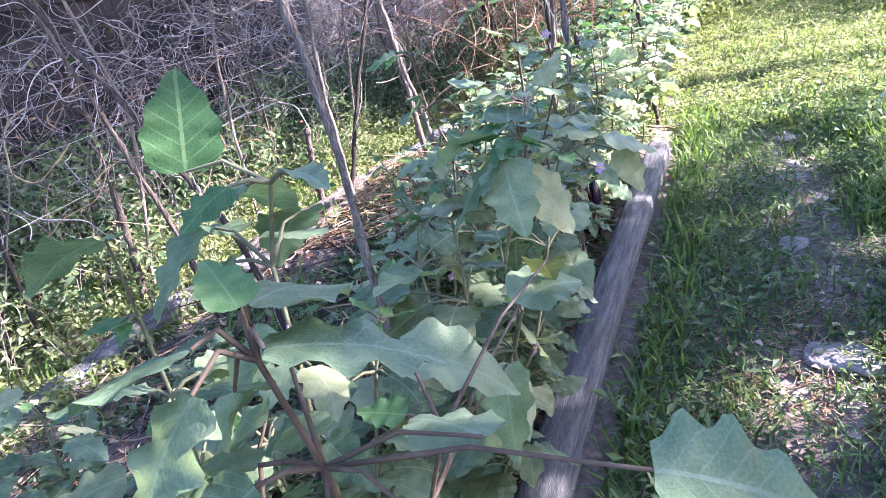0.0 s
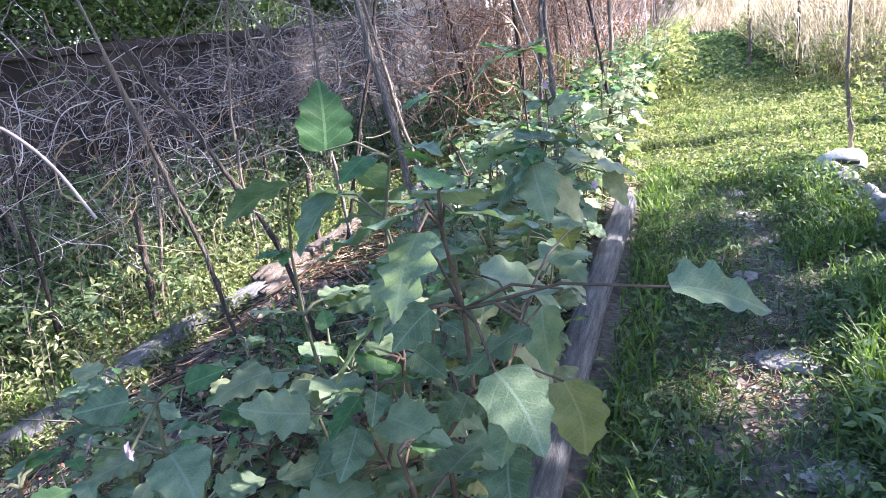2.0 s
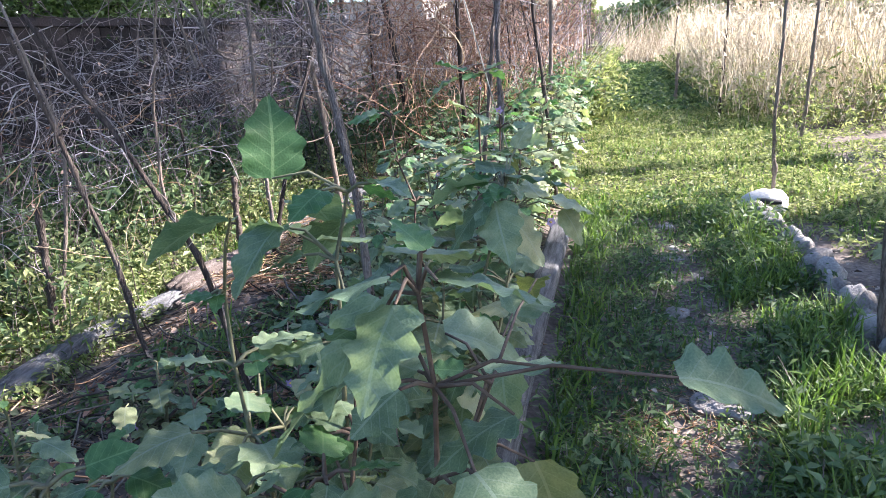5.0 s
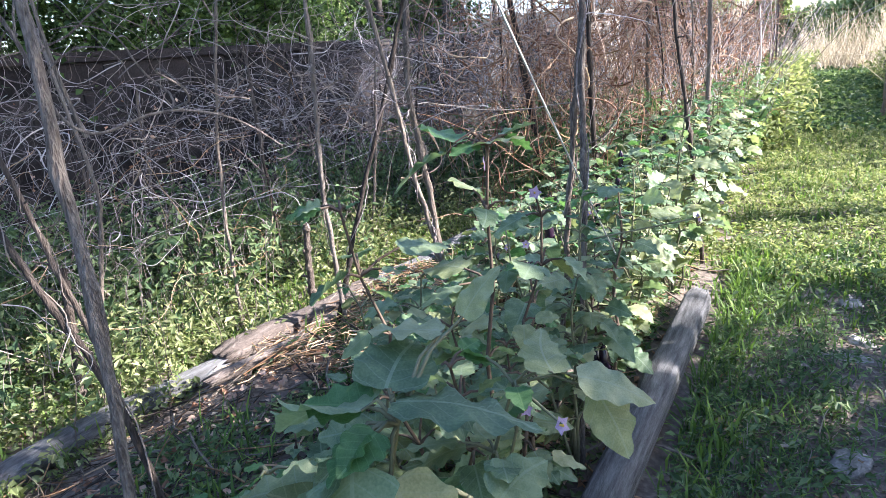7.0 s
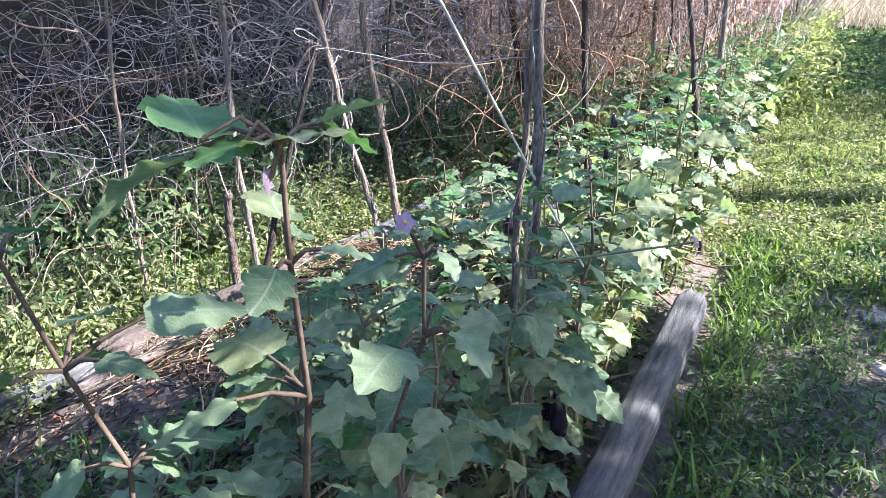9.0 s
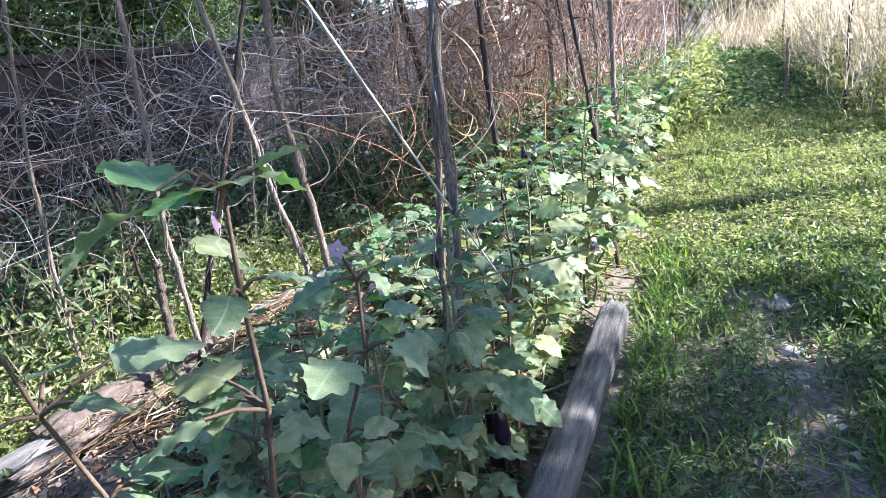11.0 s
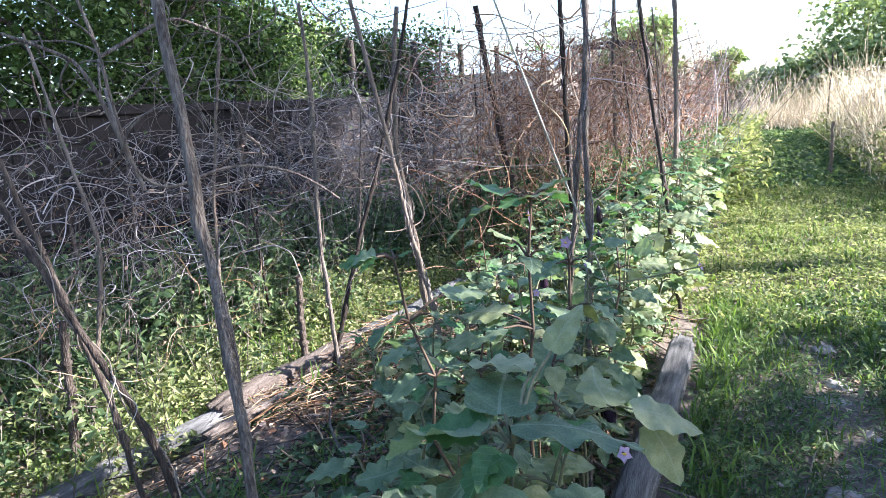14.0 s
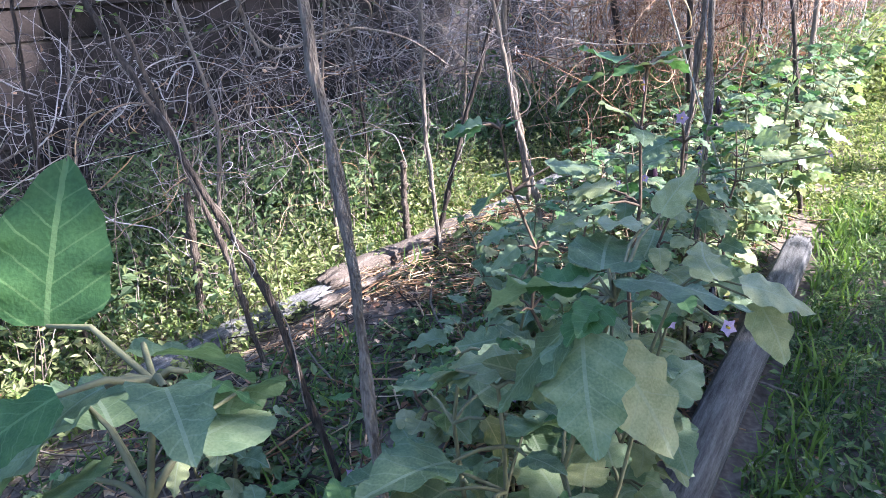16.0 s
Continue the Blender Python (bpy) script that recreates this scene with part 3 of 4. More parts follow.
string("guy_string", (-0.9, -0.08, 1.62), (-0.79, 0.8, 0.62), 0.01, 0.0026, "pale twisted string running down slantwise to the plants", 1)
for k, (y0, y1, z0, z1) in enumerate([(-2.5, 2.6, 0.52, 0.66), (-2.5, 2.6, 0.78, 0.86), (-1.2, 3.2, 0.98, 1.05)]):
    string("row_string", (-2.85, y0, z0), (-2.95, y1, z1), 0.03, 0.0009, "pale string stretched along the dead bean row", k)


def tangle(name, box, count, length, r, mat, label, seed, droop=0.03, wobble=0.25, upright=0.4, keep=0.6):
    rng = np.random.default_rng(seed)
    lines = []
    lo, hi = np.array(box[0], float), np.array(box[1], float)
    for _ in range(count):
        p = lo + (hi - lo) * rng.random(3)
        w = rng.normal(0, 1, 3)
        w[2] = w[2] * 0.6 + upright
        l = length * rng.uniform(0.4, 1.3)
        q = wander(p, w, l, 18, wobble * rng.choice([0.25, 0.5, 0.8]), rng, droop, keep)
        q[:, 2] = np.maximum(q[:, 2], 0.01)
        rr = r * rng.choice([0.5, 0.7, 1.0, 1.5], p=[0.35, 0.35, 0.2, 0.1])
        lines.append((q, rr, rr * 0.5))
    ob = tubes(name, lines, mat, None, "", 4)
    return tagged(ob, label, "dead vines", kind="stuff")


tangle("dead_vines", ((-3.4, -3, 0.4), (-2.8, 2.2, 1.15)), 480, 0.5, 0.0022, VINE, "grey tangle of dead bean vines on the row", 1, upright=0.1, wobble=0.3, keep=0.8)
tangle("dead_vines", ((-4.4, -3, 0.5), (-3.4, 4.0, 1.25)), 880, 0.7, 0.0027, VINE, "grey curling dead bean vines before the wall", 2, upright=0.1, wobble=0.3, keep=0.85)
tangle("dead_vines", ((-4.5, 3, 0.5), (-2.6, 9, 1.5)), 1300, 0.7, 0.0036, VINE, "tangle of dead bean vines on further rows", 3, upright=0.4, keep=0.8)
tangle("pale_vines", ((-3.3, -2.5, 0.3), (-2.5, 2.5, 1.1)), 60, 0.7, 0.0022, STRAW, "long pale dead vines hanging from the sticks", 14, upright=0.5, wobble=0.28, keep=0.85)
tangle("rusty_vines", ((-2.9, 2.6, 0.5), (-1.4, 8, 1.75)), 700, 0.6, 0.0045, REDVINE, "rusty dry vines hanging on poles", 4, upright=0.2, keep=0.8)
tangle("dead_stalks", ((-4.3, -2, 0.0), (-2.8, 5, 0.1)), 240, 1.1, 0.0045, TWIG, "upright dead stalks in the bean rows", 5, upright=2.5, wobble=0.06, droop=0)
tangle("dead_stalks", ((-3.2, 5, 0.0), (-0.85, 16, 0.1)), 1000, 1.8, 0.006, VINE, "dense upright dry bean stalks along the path", 6, upright=3, wobble=0.06, droop=0)
tangle("rusty_vines", ((-3.0, 5, 0.3), (-0.85, 16, 1.85)), 1400, 0.6, 0.005, REDVINE, "rusty dry vines among the stalks", 7, upright=0.6, keep=0.8)
tangle("rusty_vines", ((-2.5, 3.0, 0.0), (-1.3, 6.2, 0.1)), 150, 1.6, 0.0045, REDVINE, "rusty dry stalks climbing the bean poles", 41, upright=3, wobble=0.1, droop=0)
tangle("rusty_vines", ((-2.4, 3.0, 1.2), (-1.3, 6.4, 2.0)), 260, 0.7, 0.0045, REDVINE, "rusty dead vines hanging from the pole tops", 42, upright=-0.8, keep=0.8)
tangle("pale_vines", ((-2.6, 2.4, 0.9), (-1.4, 6.0, 1.7)), 110, 0.8, 0.0045, STRAW, "pale dead vines hanging in curtains from the poles", 43, upright=-0.9, keep=0.85)
tangle("hanging_vines", ((-2.7, 0.2, 1.2), (-1.8, 2.6, 1.8)), 130, 0.6, 0.0026, TWIG, "brittle dead vines arching between the pole tops", 44, upright=-0.1, wobble=0.3, keep=0.85)
tangle("hanging_vines", ((-3.6, -1.4, 1.1), (-2.7, 1.2, 1.6)), 90, 0.7, 0.0026, VINE, "grey dead vines arching above the bean row", 45, upright=0.3, wobble=0.3, keep=0.85)
tangle("dry_stalks", ((1.0, 6.6, 0.0), (5, 18, 0.05)), 900, 1.7, 0.006, DRYGRASS, "tall bleached dry stalks beyond the path", 8, upright=3, wobble=0.07, droop=0)
tangle("dry_vines", ((1.0, 6.4, 0.3), (5, 16, 1.4)), 1100, 0.5, 0.0045, DRYGRASS, "bleached dead vines among the stalks", 15, upright=0.5, keep=0.8)
tangle("dry_stalks", ((-0.5, 19, 0.0), (3, 24, 0.05)), 500, 1.4, 0.01, DRYGRASS, "bleached stalks at the end of the path", 9, upright=3, wobble=0.05, droop=0)

def bent(points, steps=30):
    """A smooth line through a few points."""
    p = np.array(points, float)
    q = np.stack([np.interp(np.linspace(0, len(p) - 1, steps), np.arange(len(p)), p[:, k]) for k in range(3)], -1)
    for _ in range(5):
        q[1:-1] = (q[:-2] + 2 * q[1:-1] + q[2:]) / 4
    return q


ARCH = np.array([(-1.10, -1.97, 0.99), (-1.10, -1.93, 1.13), (-1.08, -1.90, 1.20), (-1.05, -1.87, 1.23), (-1.02, -1.84, 1.23), (-0.97, -1.80, 1.22), (-0.93, -1.78, 1.17), (-0.90, -1.77, 1.10)])
tagged(tubes("arched_vine", [(bent(ARCH, 40), 0.0032, 0.0018)], VINE, None, "", 7), "pale dead stem arching over from a post", "dead vines", kind="stuff")


rng = np.random.default_rng(61)
BRANCHES = [
    ([(-1.47, -0.52, 1.2), (-1.49, -0.53, 1.28), (-1.5, -0.54, 1.37), (-1.5, -0.55, 1.47), (-1.51, -0.59, 1.62)], 0.0045, 0.003),
    ([(-1.34, -0.66, 1.28), (-1.36, -0.68, 1.38), (-1.38, -0.7, 1.44), (-1.42, -0.75, 1.47), (-1.5, -0.85, 1.52)], 0.004, 0.0025),
    ([(-1.5, -0.55, 1.4), (-1.34, -0.67, 1.29), (-1.33, -0.65, 1.24), (-1.3, -0.62, 1.21), (-1.25, -0.57, 1.24), (-1.21, -0.53, 1.25), (-1.13, -0.47, 1.23), (-1.07, -0.43, 1.17)], 0.0032, 0.002),
    ([(-1.5, -0.55, 1.46), (-1.54, -0.32, 1.56), (-1.49, -0.26, 1.53), (-1.45, -0.22, 1.5), (-1.43, -0.19, 1.42)], 0.004, 0.002),
]
lines = [(bent(p), a, b) for p, a, b in BRANCHES]
for p, a, b in BRANCHES:
    for q in range(4):
        k = rng.integers(1, len(p) - 1)
        lines.append((wander(p[k], rng.normal(0, 1, 3) + (0, 0, 0.6), rng.uniform(0.12, 0.35), 16, 0.13, rng, 0.02, 0.85), 0.0022, 0.001))
tagged(tubes("dead_branch", lines, BARK, None, "", 7), "gnarled dead branch with curling twigs among the bean poles", "dead vines", kind="stuff")


# == grass and weeds ==
def strew(name, n, xr, yr, length, width, mat, label, seed, keep=None, lean=0.6, z=None):
    rng = np.random.default_rng(seed)
    x, y = rng.uniform(*xr, n), rng.uniform(*yr, n)
    if keep is not None:
        ok = keep(x, y, rng)
        x, y = x[ok], y[ok]
    m = len(x)
    base = np.stack([x, y, ground_height(x, y) - 0.004], -1)
    if z:
        base[:, 2] += rng.uniform(0, z, m)
    L = rng.uniform(0.5, 1.4, m) * length
    return blades(name, base, L, rng.uniform(0.6, 1.3, m) * width, mat, rng, lean, label=label, category="grass" if "grass" in name else "weeds")


def clumps(x, y, s=1.0):
    return 0.5 + 0.5 * np.sin(2.3 * x * s + 1.3 * np.sin(1.9 * y * s)) * np.sin(2.9 * y * s + 1.1 * np.cos(2.7 * x * s))


def trodden(x, y, rng):
    """Sparse along the trodden middle, dense at the sides."""
    mid = np.exp(-((x + 0.03 - 0.07 * np.sin(1.7 * y)) / (0.14 + 0.05 * np.sin(2.9 * y + 1))) ** 2) * (y < 2.4) * (0.6 + 0.4 * clumps(x, y + 0.4, 2.2))
    return rng.random(len(x)) < (1 - 0.88 * mid) * (0.45 + 0.55 * clumps(x, y, 1.6))


def carpet(name, n, xr, yr, size, mat, label, seed, keep=None, rise=0.04, ratio=0.32):
    """Small leaves lying close over the ground."""
    rng = np.random.default_rng(seed)
    x, y = rng.uniform(*xr, n), rng.uniform(*yr, n)
    if keep is not None:
        ok = keep(x, y, rng)
        x, y = x[ok], y[ok]
    m = len(x)
    at = np.stack([x, y, ground_height(x, y) + rise * clumps(x, y, 3.1) * rng.random(m)], -1)
    v, f = flakes(at, rng.normal(0, 0.45, (m, 3)) + (0, 0, 1), rng.uniform(0.5, 1.4, m) * size, rng, ratio)
    return tagged(link_mesh(name, v, f, mat, smooth=False), label, "weeds", kind="stuff")


def shrubs(name, n, xr, yr, height, size, mat, label, seed, keep=None, per=34):
    """Upright thin-stemmed weeds with small leaves all the way up."""
    rng = np.random.default_rng(seed)
    lines, at = [], []
    while len(lines) < n:
        x, y = rng.uniform(*xr), rng.uniform(*yr)
        if keep is not None and not keep(np.array([x]), np.array([y]), rng)[0]:
            continue
        p = wander((x, y, 0), (rng.normal(0, 0.25), rng.normal(0, 0.25), 1), height * rng.uniform(0.5, 1.25), 8, 0.06, rng)
        lines.append((p, 0.003, 0.0012))
        s = rng.uniform(0.15, 1, per)
        c = np.stack([np.interp(s, np.linspace(0, 1, 9), p[:, k]) for k in range(3)], -1)
        at.append(c + rng.normal(0, 0.045, (per, 3)) * (1, 1, 0.5))
    at = np.concatenate(at)
    v, f = flakes(at, rng.normal(0, 0.6, (len(at), 3)) + (0, 0, 0.9), rng.uniform(0.5, 1.4, len(at)) * size, rng, 0.22)
    t = thing(name, label, "weeds", kind="stuff")
    link_mesh("leaves", v, f, mat, t, smooth=False)
    tubes("stems", lines, TWIG, t, "", 3)
    return t


strew("path_grass", 12000, (-0.56, 0.6), (-3.4, 3.2), 0.08, 0.008, GRASS, "short green grass on the trodden path", 1, trodden, 0.9)
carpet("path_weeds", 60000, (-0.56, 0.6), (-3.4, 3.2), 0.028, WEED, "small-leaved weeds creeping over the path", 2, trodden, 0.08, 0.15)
strew("path_grass", 24000, (-0.8, 1.6), (2.0, 20), 0.09, 0.012, GRASS, "green grass on the path further on", 3, None, 0.9)
carpet("path_weeds", 62000, (-0.85, 1.6), (2.4, 9), 0.036, WEED_SUNLIT, "weeds on the sunny path, sunlight put into their green", 4, None, 0.09, 0.2)
carpet("path_weeds", 22000, (-0.62, 1.4), (8, 20), 0.09, WEED, "green weeds on the far path", 24, None, 0.12, 0.3)
strew("edge_grass", 11000, (0.16, 0.62), (-2.5, 2.6), 0.15, 0.008, GRASS, "taller grass tufts at the path edge", 5, lambda x, y, r: (clumps(x, y, 2) > 0.3) & (x > 0.2 + 0.12 * np.sin(5 * y)), 0.7)
strew("path_grass", 15000, (-0.56, 0.62), (-3.2, 2.6), 0.07, 0.0055, WEED, "thin dull green blades beside the trodden path", 51, trodden, 0.95)
strew("edge_grass", 1300, (-0.58, -0.4), (-2.8, 3.0), 0.12, 0.009, GRASS, "grass growing against the border log", 6, None, 0.8)
shrubs("edge_weeds", 170, (0.18, 0.6), (-2.2, 2.5), 0.16, 0.045, WEED, "leafy weeds at the path edge", 16, lambda x, y, r: clumps(x, y, 2) > 0.4, 26)
shrubs("path_weeds", 360, (-0.56, 0.6), (-3.0, 3.2), 0.09, 0.038, WEED, "low lance-leaved weeds beside the trodden path", 61, trodden, 16)
shrubs("path_weeds", 420, (-0.6, 1.0), (2.4, 8.0), 0.09, 0.04, WEED_SUNLIT, "low weeds on the sunny path, sunlight put into their green", 62, None, 16)
shrubs("row_weeds", 300, (-4.4, -3.0), (-2.6, 4.5), 0.62, 0.06, WEED, "leafy weeds standing in the bean row, their green darkened for shade", 63, None, 40)
carpet("row_weeds", 20000, (-3.05, -2.42), (-3.5, 6), 0.03, WEED_SUNLIT, "weeds between the bed and the bean row, sunlight put into their green", 7, None, 0.16, 0.34)
carpet("row_weeds", 34000, (-4.75, -2.95), (-3.5, 6), 0.036, WEED, "weeds under the dead vines, their green darkened for shade", 47, None, 0.2, 0.34)
shrubs("row_weeds", 420, (-4.6, -2.5), (-3.0, 5.5), 0.55, 0.05, WEED, "leafy weeds growing up under the dead vines", 8, lambda x, y, r: (clumps(x, y, 1.5) > 0.3) & ((x < -3.1) | (r.random(len(x)) < 0.3)), 44)
strew("row_grass", 7000, (-3.4, -2.45), (-3, 3.5), 0.1, 0.008, GRASS, "green grass between the rows", 9, None, 0.8)
shrubs("row_weeds", 170, (-3.1, -2.5), (-2.5, 3.6), 0.36, 0.04, WEED_SUNLIT, "leafy weeds beside the border log, sunlight put into their green", 38, None, 34)
carpet("bed_weeds", 26000, (-2.3, -0.78), (-3.2, 3.5), 0.04, WEED, "small weeds scattered in the bed", 10, lambda x, y, r: clumps(x, y, 1.8) > 0.33 - 0.3 * (x > -1.3), 0.07, 0.25)
strew("bed_grass", 7000, (-2.3, -0.78), (-3.2, 3.5), 0.13, 0.008, GRASS, "thin grass in the bed", 17, lambda x, y, r: clumps(x, y, 1.8) > 0.55, 0.9)
carpet("side_weeds", 46000, (0.86, 5), (-2, 8), 0.045, WEED_SUNLIT, "leafy weeds in the bed across the path", 11, lambda x, y, r: clumps(x, y, 1.4) > 0.2, 0.12, 0.22)
shrubs("side_weeds", 110, (0.9, 4.5), (1.4, 6.6), 0.6, 0.05, WEED_SUNLIT, "upright weeds in the bed across the path", 18, None, 40)
shrubs("far_weeds", 520, (-3.6, -0.72), (3.5, 16), 0.7, 0.1, WEED, "leafy undergrowth under the stalks", 12, None, 40)
shrubs("far_weeds", 200, (-0.85, -0.5), (6.5, 17), 0.7, 0.1, WEED_SUNLIT, "leafy plants along the far path edge, sunlight put into their green", 19, None, 34)
def hanging_leaves(name, n, lo, hi, size, mat, label, seed):
    rng = np.random.default_rng(seed)
    at = rng.uniform(lo, hi, (n, 3))
    v, f = flakes(at, rng.normal(0, 1, (n, 3)), rng.uniform(0.4, 1.4, n) * size, rng, 0.3)
    return tagged(link_mesh(name, v, f, mat, smooth=False), label, "dead leaves", kind="stuff")


strew("dry_grass", 11000, (0.95, 3.0), (6.8, 18), 0.32, 0.016, DRYGRASS, "bleached dry leaves standing on the stalks by the path", 31, lambda x, y, r: clumps(x, y, 2.2) > 0.25, 0.45, 1.15)
hanging_leaves("dry_leaves", 3500, (0.95, 6.9, 0.5), (5, 18, 1.5), 0.07, DRYGRASS, "bleached dead leaves hanging on the stalks", 2)
shrubs("side_weeds", 60, (0.95, 1.7), (7.2, 17), 0.4, 0.07, WEED_SUNLIT, "leafy weeds along the far path, sunlight put into their green", 34, None, 34)
shrubs("side_weeds", 480, (0.9, 4.5), (6.6, 17), 0.72, 0.085, WEED_SUNLIT, "green weeds growing under the bleached stalks", 33, None, 36)
hanging_leaves("rusty_leaves", 3600, (-3.0, 3.6, 0.4), (-0.9, 15, 1.5), 0.055, REDVINE, "rusty dead leaves hanging on the bean rows", 3)
hanging_leaves("dead_leaves", 600, (-4.5, -2.5, 0.4), (-2.8, 5.0, 1.2), 0.026, REDVINE, "shrivelled brown leaves on the dead vines", 4)
strew("dry_grass", 9000, (1.1, 9), (7, 24), 0.6, 0.01, DRYGRASS, "bleached dry grass standing in the sun", 13, None, 0.35, 0.5)
strew("field_grass", 22000, (-20, 26), (19, 45), 0.5, 0.05, DRYGRASS, "dry field grass beyond the garden", 14, None, 0.5)


def litter(name, n, xr, yr, length, r, mat, label, seed, lift=0.05):
    rng = np.random.default_rng(seed)
    lines = []
    for _ in range(n):
        x, y = rng.uniform(*xr), rng.uniform(*yr)
        a = rng.uniform(0, 6.3)
        p = wander((x, y, 0), (math.cos(a), math.sin(a), rng.normal(0, 0.15)), length * rng.uniform(0.4, 1.3), 4, 0.12, rng)
        p[:, 2] = ground_height(p[:, 0], p[:, 1]) + 0.004 + np.abs(p[:, 2]) * 0.4 + lift * rng.random() ** 2
        rr = r * rng.uniform(0.6, 1.4)
        lines.append((p, rr, rr * 0.7))
    return tagged(tubes(name, lines, mat, None, "", 3), label, "mulch", kind="stuff")


litter("mulch", 6200, (-2.5, -0.78), (-3, 2.6), 0.11, 0.0024, DARKTWIG, "grey-brown twig and stem mulch on the bed", 1)
litter("dead_branches", 260, (-2.4, -0.85), (-3, 2.6), 0.4, 0.0055, DARKTWIG, "broken grey branches lying on the mulch", 7, 0.06)
litter("dead_stems", 520, (-2.45, -0.85), (-3, 2.6), 0.28, 0.0034, STRAW, "pale dry stems lying on the mulch", 8, 0.07)
litter("straw", 1900, (-2.42, -1.7), (0.55, 1.9), 0.12, 0.0022, STRAW, "golden straw mulch heaped by the border log", 2, 0.09)
litter("straw", 500, (-0.35, 0.3), (-0.35, 0.3), 0.09, 0.0018, STRAW, "dry straw trodden round the pale stone", 3, 0.01)
litter("straw", 700, (-0.45, 0.3), (0.4, 2.3), 0.08, 0.0016, TWIG, "dry stems trodden into the path", 4, 0.01)


def dead_leaves(name, n, xr, yr, size, mat, label, seed, keep=None):
    rng = np.random.default_rng(seed)
    x, y = rng.uniform(*xr, n), rng.uniform(*yr, n)
    if keep is not None:
        ok = keep(x, y, rng)
        x, y = x[ok], y[ok]
    m = len(x)
    at = np.stack([x, y, ground_height(x, y) + rng.uniform(0.004, 0.03, m)], -1)
    v, f = flakes(at, rng.normal(0, 0.5, (m, 3)) + (0, 0, 1), rng.uniform(0.5, 1.5, m) * size, rng, 0.4)
    return tagged(link_mesh(name, v, f, mat, smooth=False), label, "leaf litter", kind="stuff")


dead_leaves("leaf_litter", 4200, (-2.35, -0.75), (-3, 3), 0.03, REDVINE, "curled brown leaves fallen on the bed", 1)
dead_leaves("leaf_litter", 1200, (-2.35, -0.75), (-3, 3), 0.022, STRAW, "pale dry leaves fallen on the bed", 2)
dead_leaves("leaf_litter", 900, (-0.55, 0.9), (-2.5, 3.2), 0.02, STRAW, "dry leaf bits scattered over the path", 3)
dead_leaves("leaf_litter", 1300, (-0.55, 0.9), (-2.5, 3.2), 0.03, TWIG, "brown leaf bits scattered over the path", 4)
dead_leaves("leaf_litter", 1600, (-4.4, -2.45), (-2.5, 4), 0.028, STRAW, "dry leaves among the row weeds", 5)

# == eggplants ==
def leaf_mesh(name, seed, mat, lobes=0.8):
    """A lobed, wavy blade of unit length along +y with its stalk end at the origin."""
    rng = np.random.default_rng(seed)
    n, across = 19, 9
    us = np.linspace(0, 1, n)
    cut = rng.uniform(0.16, 0.36) * lobes
    phase, skew = rng.uniform(-0.04, 0.04), rng.normal(0, 0.04)
    droop, cup, twist = rng.uniform(0.05, 0.45), rng.uniform(-0.1, 0.32), rng.normal(0, 0.25)
    wave = rng.uniform(0, 6, 2)
    v, uv = [], []
    for i, u in enumerate(us):
        oval = 0.42 * math.sin(math.pi * min(1, 0.06 + 0.94 * u) ** 0.72) ** 0.8
        for k in range(across):
            q = -1 + 2 * k / (across - 1)
            side = 0 if q < 0 else 1
            notch = 0.5 - 0.5 * math.cos(2 * math.pi * (u + phase * (1 - 2 * side) - 0.02) / 0.27)
            h = max(0.006, oval) * (1 - cut * (1 - notch) * (0.3 + 0.7 * math.sin(math.pi * u))) * (1 + rng.normal(0, 0.012))
            x = q * h
            back = -0.1 * abs(q) * (1 - u) * notch + 0.05 * abs(q) * notch
            ruffle = 0.05 * abs(q) ** 2 * math.sin(2 * math.pi * u / 0.3 + wave[side]) * math.sin(math.pi * u) ** 0.5
            quilt = 0.012 * math.sin(2 * math.pi * (u * 6 - abs(x) * 4.5)) * min(1, 4 * abs(q) * (1 - abs(q)) + 0.1)
            z = -droop * u * u + cup * abs(x) + ruffle + quilt + twist * x * u
            v.append((x + skew * math.sin(math.pi * u), u + back, z))
            uv.append((0.5 + x, u))
    f = [(i * across + j, i * across + j + 1, (i + 1) * across + j + 1, (i + 1) * across + j) for i in range(n - 1) for j in range(across - 1)]
    ob = link_mesh(name, v, f, mat, uvs=uv)
    me = ob.data
    bpy.data.objects.remove(ob)
    return me


LEAVES = [leaf_mesh("leaf", 600 + k, LEAF) for k in range(8)]
LEAVES_PALE = [leaf_mesh("leaf", 640 + k, LEAF_PALE) for k in range(5)]
LEAVES_YOUNG = [leaf_mesh("leaf", 620 + k, LEAF_YOUNG, 0.4) for k in range(2)]
LEAVES_BROAD = [leaf_mesh("leaf", 660, LEAF_YOUNG, 0.7)]
LEAVES_OLD = [leaf_mesh("leaf", 630 + k, LEAF_OLD) for k in range(2)]


def flower_mesh():
    v, f = [(0, 0, 0)], []
    n = 10
    for k in range(n):
        a = 2 * math.pi * k / n
        r = 1.0 if k % 2 == 0 else 0.62
        v.append((0.45 * r * math.cos(a), 0.45 * r * math.sin(a), 0.08))
        v.append((r * math.cos(a), r * math.sin(a), 0.1 if k % 2 == 0 else 0.25))
    for k in range(n):
        a, b = 1 + 2 * k, 1 + 2 * ((k + 1) % n)
        f += [(0, a, b), (a, a + 1, b + 1, b)]
    ob = link_mesh("flower", v, f, PETAL)
    me = ob.data
    bpy.data.objects.remove(ob)
    return me


FLOWER = flower_mesh()
vv, ff = tube_data([([(0, 0, 0), (0, 0, 0.3), (0, 0, 0.5)], 0.16, 0.07)], 6)
tmp = link_mesh("stamen", vv, ff, STAMEN)
STAMENS = tmp.data
bpy.data.objects.remove(tmp)


